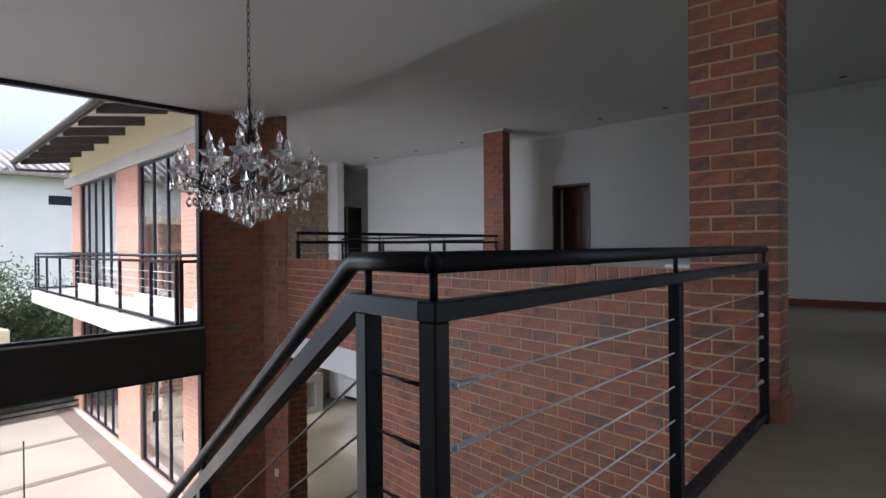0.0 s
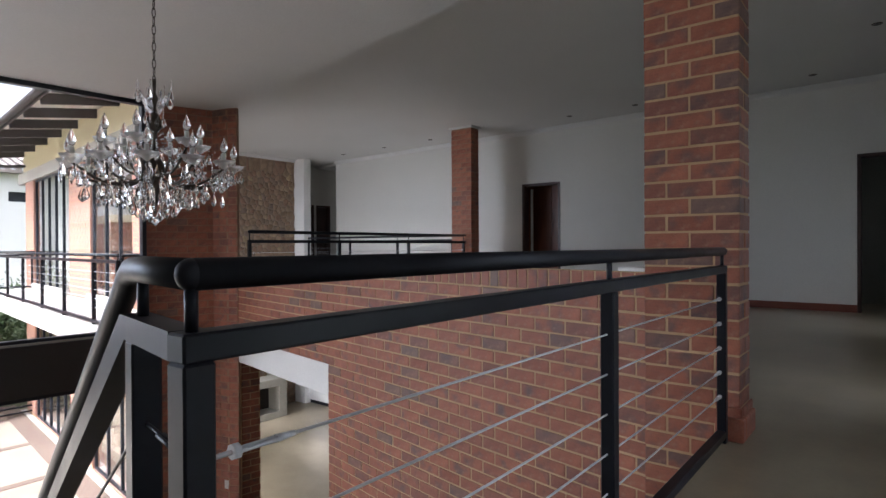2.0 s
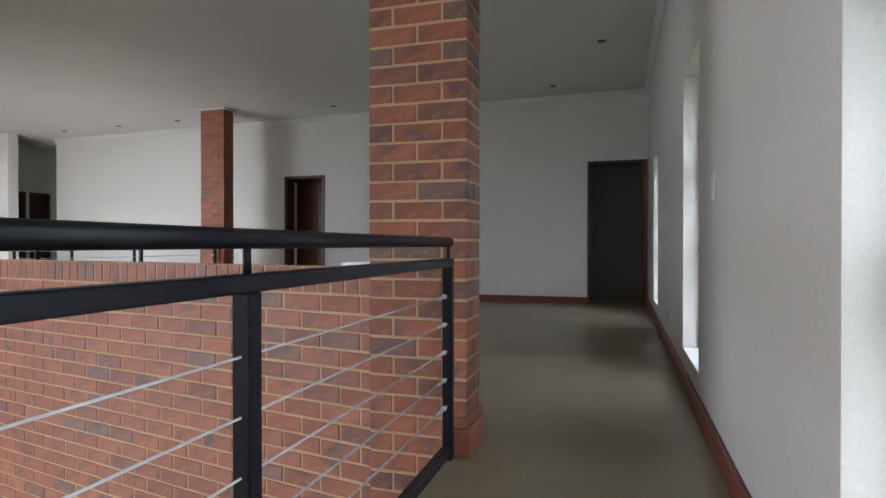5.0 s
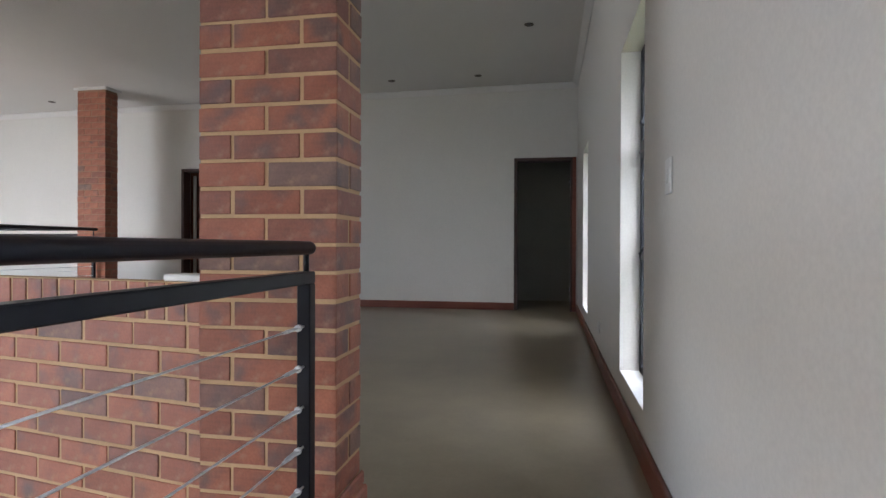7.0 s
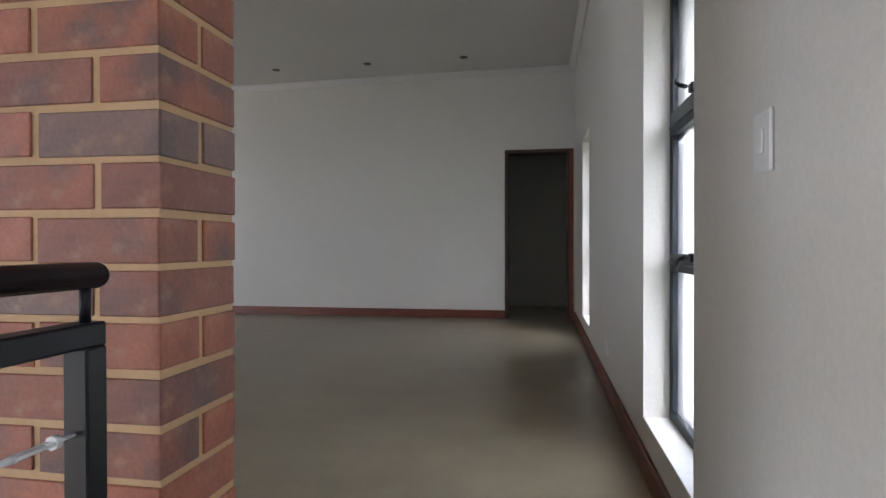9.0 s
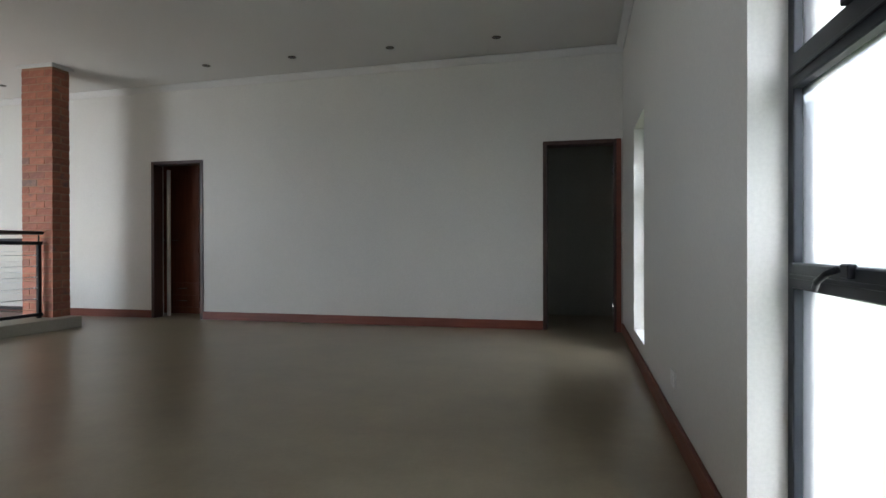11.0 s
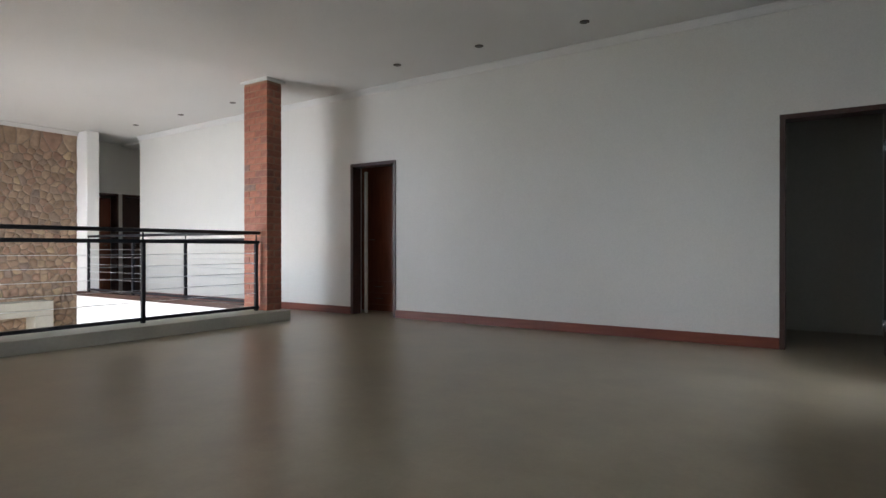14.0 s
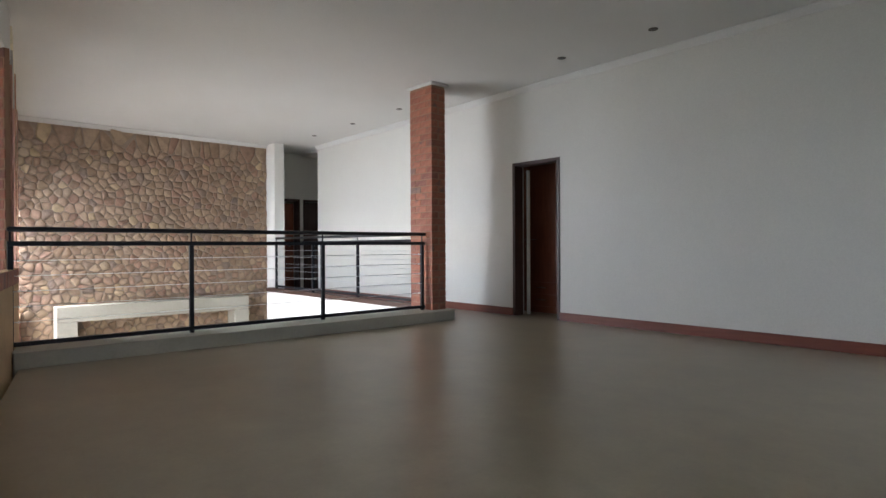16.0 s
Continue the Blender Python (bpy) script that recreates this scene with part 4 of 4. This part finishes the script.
# ---- outdoors ----
bm = bmesh.new()
bm_box(bm, (-400, -400, P - 0.35), (400, 400, P - 0.21))
structure("ground", bm, M_GRASS, "grass ground reaching the horizon")
structure("patio", box((-18.5, -9, P - 0.2), (-7.0, 6.4, P)), M_PAVE, "pale sunlit screed patio")
for k in range(5):
    x = -7.80 - 2.43 * k
    structure("paving_band", box((x - 0.10, -8, P), (x + 0.10, 4.62 + 0.24 * k, P + 0.008)), M_PAVEBAND, "weathered brick band in the patio")
at_wing(structure("paving_band", box((0.0, 0.15, P), (12, 0.52, P + 0.010)), M_PAVEBAND, "weathered brick band along the wall"))


def fence():
    f = thing("fence", "dark horizontal slatted patio fence", "fence")
    f.location = (-17.6, 0, P)
    for y in (-4, -2, 0, 2, 4, 5.9):
        part("post", box((-0.04, y, 0), (0.04, y + 0.06, 1.1), 0.003), M_BLACK, f)
    for k in range(7):
        part("slat", box((-0.02, -4, 0.1 + k * 0.14), (0.02, 6, 0.14 + k * 0.14), 0.003), M_BLACK, f)
    return f


fence()
t = thing("glass_panel", "frameless glass pool fence panel on the patio", "glass panel")
t.location = (-11.5, 0, P)
p = part("pane", box((0, -1.4, 0), (0.012, 3.16, 1.15), 0.002), M_GLASS, t)
p.visible_shadow = False
part("edge", box((-0.002, 3.16, 0), (0.016, 3.18, 1.15), 0.001), M_BLACK, t, "dark pane edge")


def house():
    h = thing("house", "white neighbouring house with a dark tiled roof", "house")
    h.location = (-32, 2.5, G - 0.2)
    part("wall", wall_with_holes("x", 0, 0.3, -3, 12, 0, 7.3, [(6.6, 7.9, 6.05, 6.5), (3, 4.5, 1, 2.4)]), M_WHITE, h)
    w = part("window", box((0.1, 6.6, 6.05), (0.15, 7.9, 6.5)), M_ALU, h)
    part("window", box((0.1, 3, 1), (0.15, 4.5, 2.4)), M_ALU, h)
    part("wall", box((-8, -3, 0), (0, -2.7, 7.3)), M_WHITE, h)
    bm = box((-8.5, -3.6, 7.3), (0.8, 12.6, 7.45), 0.01)
    for k in range(40):
        bm_tube(bm, (0.75, -3.5 + k * 0.4, 7.5), (-4.0, -3.5 + k * 0.4, 9.0), 0.11, 6)
    part("roof", bm, M_TILE, h, "dark tiled roof")
    return h


house()
w = thing("garden_building", "red brick garden building with a pale floor band", "building")
w.location = (-17.9, 4.25, P)
part("wall", box((-3, -6, 0), (0, 0, 1.9), 0.005), M_BRICK, w)
part("band", box((-3.1, -6, 1.9), (0.35, 0.12, 2.3), 0.005), M_CREAM, w)
part("wall", box((-3, -6, 2.3), (0, -0.12, 5.0), 0.005), M_BRICK, w)
part("band", box((-3.1, -6, 5.0), (0.1, 0.0, 5.2), 0.005), M_CREAM, w)


def tree(x, y, h, seed):
    rnd = random.Random(seed)
    t = thing("tree", "leafy green garden tree beyond the patio", "tree", "garden trees")
    t.location = (x, y, P - 0.21)
    bm = bm_tube(bmesh.new(), (0, 0, 0), (0.1, 0.05, h * 0.45), 0.12, 8, 0.07)
    tips = []
    for k in range(9):
        an, el = rnd.random() * 6.28, rnd.uniform(0.4, 1.2)
        base = Vector((0.1, 0.05, h * rnd.uniform(0.25, 0.45)))
        tip = base + Vector((math.cos(an) * math.cos(el), math.sin(an) * math.cos(el), math.sin(el))) * h * rnd.uniform(0.3, 0.5)
        bm_tube(bm, base, tip, 0.05, 6, 0.012)
        tips.append(tip)
        tips.append(base.lerp(tip, 0.6))
    part("trunk", bm, M_BARK, t)
    vs, fs = [], []
    for tip in tips:
        for k in range(330):
            p = tip + Vector((rnd.gauss(0, 0.42), rnd.gauss(0, 0.42), rnd.gauss(0, 0.32)))
            a = Vector((rnd.gauss(0, 1), rnd.gauss(0, 1), rnd.gauss(0, 1))).normalized() * rnd.uniform(0.04, 0.08)
            b = a.orthogonal().normalized() * 0.03
            i = len(vs)
            vs += [p - a, p + b, p + a, p - b]
            fs.append((i, i + 1, i + 2, i + 3))
    me = bpy.data.meshes.new("crown")
    me.from_pydata([tuple(v) for v in vs], [], fs)
    me.materials.append(M_LEAF)
    c = new("crown", me)
    c.parent = t
    tagged(c, "many small green leaves", kind="stuff")
    return t


for x, y, h, s in ((-20.5, 5.0, 3.6, 1), (-21.5, 6.6, 3.9, 2), (-20.3, 7.6, 3.2, 3), (-22.5, 4.2, 4.6, 4)):
    tree(x, y, h, s)

# ---- brickwork ----
PITCH, COURSE = 0.232, 0.0855
BL, BH = 0.2205, 0.0735


def brick_mesh(w, d, h, mat):
    return mesh_of("brick", box((0, 0, 0), (w, d, h), 0.002), mat)


BRICKS = {}


def lay(parent, x, y, z, w, d, h=BH, mat=M_BRICK, rnd=random.Random(2)):
    key = (round(w, 3), round(d, 3), round(h, 3), mat.name)
    if key not in BRICKS:
        BRICKS[key] = brick_mesh(*key[:3], mat)
    ob = new("brick", BRICKS[key])
    ob.parent = parent
    ob.location = (x + rnd.uniform(-0.002, 0.002), y + rnd.uniform(-0.0012, 0.0012), z + rnd.uniform(-0.0015, 0.0015))
    ob.rotation_euler = (0, rnd.uniform(-0.006, 0.006), 0)
    return ob


def lay_joined(bm, x, y, z, w, d, h=BH):
    bm_box(bm, (x, y, z), (x + w, y + d, z + h))


def column(x, y, wx, wy, z0, z1, label, at=None, joined_above=None, plinth=False, at_pose=None, mat=M_BRICK_GREY, mortar=M_MORTAR):
    """A brick pier with its own bricks round a mortar core; x, y: its near left corner."""
    c = thing("brick_column", label, "column", "brick columns")
    c.matrix_world = at_pose if at_pose is not None else pose(x, y, 0)
    tagged(c, kind="structure")
    e = 0.0035
    part("core", box((e, e, z0), (wx - e, wy - e, z1)), mortar, c, "orange-brown mortar core")
    j = 0.0115
    hd = 0.106
    rows = int((z1 - z0) / COURSE)
    for r in range(rows):
        z = z0 + r * COURSE + 0.005
        # south and north faces, stretchers and halves in turn
        n = round(wx / PITCH)
        L = wx / n
        thin = wy < 0.25
        for face_y in (0.0, wy - hd):
            if r % 2 == 0:
                spans = [(k * L, (k + 1) * L) for k in range(n)]
            else:
                spans = [(0, L / 2)] + [(L / 2 + k * L, L / 2 + (k + 1) * L) for k in range(n - 1)] + [(wx - L / 2, wx)]
            for k, (a, b) in enumerate(spans):
                if thin and r % 2 and k in (0, len(spans) - 1):
                    if face_y == 0.0:
                        lay(c, a + (j / 2 if k else 0), 0, z, b - a - j / 2, wy, mat=mat)
                    continue
                lay(c, a + (j / 2 if k else 0), face_y, z, b - a - (j / 2 if k else 0) - (j / 2 if k < len(spans) - 1 else 0), hd, mat=mat)
        # east and west faces between them
        room = wy - 2 * hd
        if room > 0.03:
            for face_x in (0.0, wx - hd):
                if room > 0.2:
                    lay(c, face_x, hd + j, z, hd, room / 2 - 1.5 * j, mat=mat)
                    lay(c, face_x, hd + room / 2 + j / 2, z, hd, room / 2 - 1.5 * j, mat=mat)
                else:
                    lay(c, face_x, hd + j, z, hd, room - 2 * j, mat=mat)
    if plinth:
        for lo, hi in (((wx - 0.10, -0.055, 0), (wx + 0.027, -0.001, 0.11)), ((wx - 0.10, -0.03, 0.11), (wx + 0.015, -0.001, 0.155)),
                       ((wx + 0.001, 0.001, 0), (wx + 0.027, wy, 0.11)), ((wx + 0.001, 0.001, 0.11), (wx + 0.015, wy, 0.155))):
            part("brick_plinth", box(lo, hi, 0.006), M_BRICK_PLAIN, c)
    return c


C1 = pose(-1.217, 3.876, 0)
column(0, 0, 0.452, 0.224, -1.3125, ZC + 0.02, "tall red face-brick column at the end of the balustrade", at_pose=C1, plinth=True)
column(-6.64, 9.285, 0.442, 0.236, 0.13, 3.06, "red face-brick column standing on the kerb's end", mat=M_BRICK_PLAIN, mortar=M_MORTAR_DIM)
structure("trim", box((-0.17, 0.01, 0.789), (-0.01, 0.10, 0.812), 0.004), M_WHITE, "white plaster ledge on the parapet's end", at=STAIR)
structure("trim", box((-6.68, 9.25, 3.06), (-6.16, 9.56, ZC - 0.05), 0.008), M_CEIL, "white plaster column cap")
structure("column_base", box((-1.217, 3.876, G), (-0.765, 4.10, -1.32), 0.004), M_BRICK, "red brick column base")


def brick_wall(name, label, at, x0, x1, z0, z1, y0=0.0, depth=0.106, holes=(), near=None, soldier=None, mat=M_BRICK, mortar=M_MORTAR):
    """A wall of stretcher bond on a mortar sheet; near: (xa, xb, za, zb), where bricks are single parts."""
    w = thing(name, label, "wall")
    tagged(w, kind="structure")
    w.matrix_world = at
    sheet = wall_with_holes("y", y0 + 0.0035, y0 + depth - 0.01, x0, x1, z0, z1, holes)
    part("mortar", sheet, mortar, w)
    vs, fs = [], []
    top = z1 - (0.130 if soldier else 0)
    rows = int((top - z0) / COURSE)
    singles = 0
    for r in range(rows):
        z = top - (r + 1) * COURSE + 0.005
        x = x0 - (PITCH / 2 if r % 2 else 0)
        while x < x1:
            a, b = max(x, x0), min(x + BL, x1)
            x += PITCH
            for h in holes:
                if z + BH > h[2] + 0.01 and z < h[3] - 0.01:
                    if a < h[1] and b > h[0]:
                        if a < h[0]:
                            b = min(b, h[0])
                        elif b > h[1]:
                            a = max(a, h[1])
                        else:
                            b = a
            if b - a < 0.03:
                continue
            if near and near[0] < a < near[1] and near[2] < z < near[3] and singles < 300:
                lay(w, a, y0, z, b - a, 0.05)
                singles += 1
            else:
                i = len(vs)
                for yy in (y0 + random.uniform(-0.001, 0.001), y0 + 0.01):
                    vs += [(a, yy, z), (b, yy, z), (b, yy, z + BH), (a, yy, z + BH)]
                fs += [(i, i + 1, i + 2, i + 3), (i, i + 4, i + 5, i + 1), (i + 1, i + 5, i + 6, i + 2), (i + 2, i + 6, i + 7, i + 3), (i + 3, i + 7, i + 4, i)]
    if soldier:
        x = x0
        while x < x1 - 0.03:
            lay(w, x, y0, top + 0.005, 0.0725, depth, 0.121)
            x += 0.083
    me = bpy.data.meshes.new("bricks")
    me.from_pydata(vs, [], fs)
    me.materials.append(mat)
    o = new("bricks", me)
    o.parent = w
    tagged(o, "red-brown face bricks in stretcher bond", kind="stuff")
    return w


# the stair wall: parapet above the floor, full height below
S_END = -5.62
brick_wall("wall_stair", "red face-brick wall along the stairwell with a soldier-course parapet", STAIR, S_END, 0.0, G, 0.788, 0.0,
           holes=((-5.7, -3.30, G - 0.1, -0.19),), near=(-2.6, 0.1, -0.9, 0.8), soldier=True, depth=0.075)
brick_wall("wall_jamb", "red face-brick jamb of the lower opening", STAIR @ pose(-5.62, 0.08, 0, 0, 0, 90), 0.0, 0.24, G, -0.51, 0.0, depth=0.06)
structure("beam", box((-5.62, 0.002, -0.50), (-3.305, 0.30, -0.194), 0.004), M_WHITE, "white plastered slab edge over the lower opening", at=STAIR)
# darker mortar puts the backlit gloom into these three brick faces
brick_wall("wall_pier", "red face-brick pier between window and stair wall, mortar darkened as shade", pose(-6.98, 4.77, 0, 0, 0, 13), 0.0, 0.257, G, ZL, 0.0, depth=0.06, mortar=M_MORTAR_DIM)
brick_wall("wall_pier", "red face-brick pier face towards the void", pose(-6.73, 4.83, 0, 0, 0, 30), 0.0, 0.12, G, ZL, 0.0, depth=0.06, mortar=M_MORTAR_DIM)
brick_wall("wall_nib", "red face-brick wall beside the big window, mortar darkened as shade", pose(-7.22, 4.05, 0, 0, 0, 71.5), 0.0, 0.758, G, ZL, 0.0, near=(-0.1, 1.0, -1.8, 2.7), depth=0.2, mortar=M_MORTAR_DIM)
flip = WING @ pose(WEND, 0, 0, 0, 0, 180)
wh = []
for a, b in WCOLS:
    wh += [(WEND - b, WEND - a, SSILL, STOP), (WEND - b, WEND - a, LOW0, LOW1)]
brick_wall("wall_wing_face", "orange-red face-brick cladding of the wing", flip, 0.0, WEND, P, 2.635, -0.022, depth=0.02, holes=tuple(wh), mat=M_BRICK_OUT)


wi = [(a, b, SSILL, STOP) for a, b in WCOLS] + [(a, b, LOW0, LOW1) for a, b in WCOLS]
brick_wall("wall_wing_inside", "face-brick inside of the lounge wall", WING @ pose(0, -0.202, 0), 0.3, 4.75, P, 2.635, -0.022, depth=0.02, holes=tuple(wi))


# ---- stone wall ----
def stone_wall():
    """Irregular field stones: cells round jittered seeds, cut back for the joints, each raised."""
    rnd = random.Random(11)
    y0, y1, z0, z1 = 5.42, 9.59, G, 3.04
    s = 0.13
    pts = []
    ny, nz = int((y1 - y0) / s), int((z1 - z0) / s)
    for i in range(-1, ny + 2):
        for j in range(-1, nz + 2):
            pts.append((y0 + (i + 0.5 + (0.5 if j % 2 else 0) + rnd.uniform(-0.44, 0.44)) * s, z0 + (j + 0.5 + rnd.uniform(-0.44, 0.44)) * s * 0.93))
    w = thing("stone_cladding", "rough field-stone cladding in tan, brown and red on the tall wall", "wall")
    tagged(w, kind="structure")
    w.location = (XS, 0, 0)
    vs, fs = [], []
    singles = 0
    P = np.array(pts)
    for p in P:
        if not (y0 - 0.02 < p[0] < y1 + 0.02 and z0 - 0.02 < p[1] < z1 + 0.02):
            continue
        d = np.hypot(P[:, 0] - p[0], P[:, 1] - p[1])
        poly = [(p[0] - 0.3, p[1] - 0.3), (p[0] + 0.3, p[1] - 0.3), (p[0] + 0.3, p[1] + 0.3), (p[0] - 0.3, p[1] + 0.3)]
        lines = []
        for q in P[(d > 1e-6) & (d < 0.45)]:
            n = q - p
            L = np.hypot(*n)
            n = n / L
            lines.append((n[0], n[1], n[0] * p[0] + n[1] * p[1] + L / 2 - 0.0065))
        lines += [(1, 0, y1), (-1, 0, -y0), (0, 1, z1), (0, -1, -z0)]
        for a, b, c in lines:
            out = []
            for k in range(len(poly)):
                u, v = poly[k - 1], poly[k]
                du, dv = a * u[0] + b * u[1] - c, a * v[0] + b * v[1] - c
                if du <= 0:
                    out.append(u)
                if du * dv < 0:
                    t = du / (du - dv)
                    out.append((u[0] + (v[0] - u[0]) * t, u[1] + (v[1] - u[1]) * t))
            poly = out
            if len(poly) < 3:
                break
        if len(poly) < 3:
            continue
        cy, cz = sum(q[0] for q in poly) / len(poly), sum(q[1] for q in poly) / len(poly)
        # round the corners
        soft = []
        for k in range(len(poly)):
            u, v, x = poly[k - 1], poly[k], poly[(k + 1) % len(poly)]
            soft.append((v[0] * 0.83 + u[0] * 0.17, v[1] * 0.83 + u[1] * 0.17))
            soft.append((v[0] * 0.83 + x[0] * 0.17, v[1] * 0.83 + x[1] * 0.17))
        hgt = rnd.uniform(0.009, 0.024)
        ty, tz = rnd.uniform(-0.12, 0.12), rnd.uniform(-0.12, 0.12)
        n = len(soft)
        V = []
        for f, h in ((1.0, 0.0), (0.97, 0.55), (0.80, 0.92)):
            for q in soft:
                dy, dz = (q[0] - cy) * f, (q[1] - cz) * f
                V.append((h * hgt + (ty * dy + tz * dz) * (h > 0), dy, dz))
        V.append((hgt, 0, 0))
        F = []
        for r in range(2):
            for k in range(n):
                F.append((r * n + k, r * n + (k + 1) % n, (r + 1) * n + (k + 1) % n, (r + 1) * n + k))
        for k in range(n):
            F.append((2 * n + k, 2 * n + (k + 1) % n, 3 * n))
        if cz > -0.2 and cy > 6.6 and singles < 300:
            me = bpy.data.meshes.new("stone")
            me.from_pydata(V, [], F)
            me.materials.append(M_STONE)
            for pl in me.polygons:
                pl.use_smooth = True
            o = new("stone", me)
            o.parent = w
            o.location = (0, cy, cz)
            singles += 1
        else:
            i = len(vs)
            vs += [(a, b + cy, c + cz) for a, b, c in V]
            fs += [tuple(i + k for k in f) for f in F]
    me = bpy.data.meshes.new("stones")
    me.from_pydata(vs, [], fs)
    me.materials.append(M_STONE)
    for pl in me.polygons:
        pl.use_smooth = True
    o = new("stones", me)
    o.parent = w
    tagged(o, "field stones in tan and brown", kind="stuff")


stone_wall()
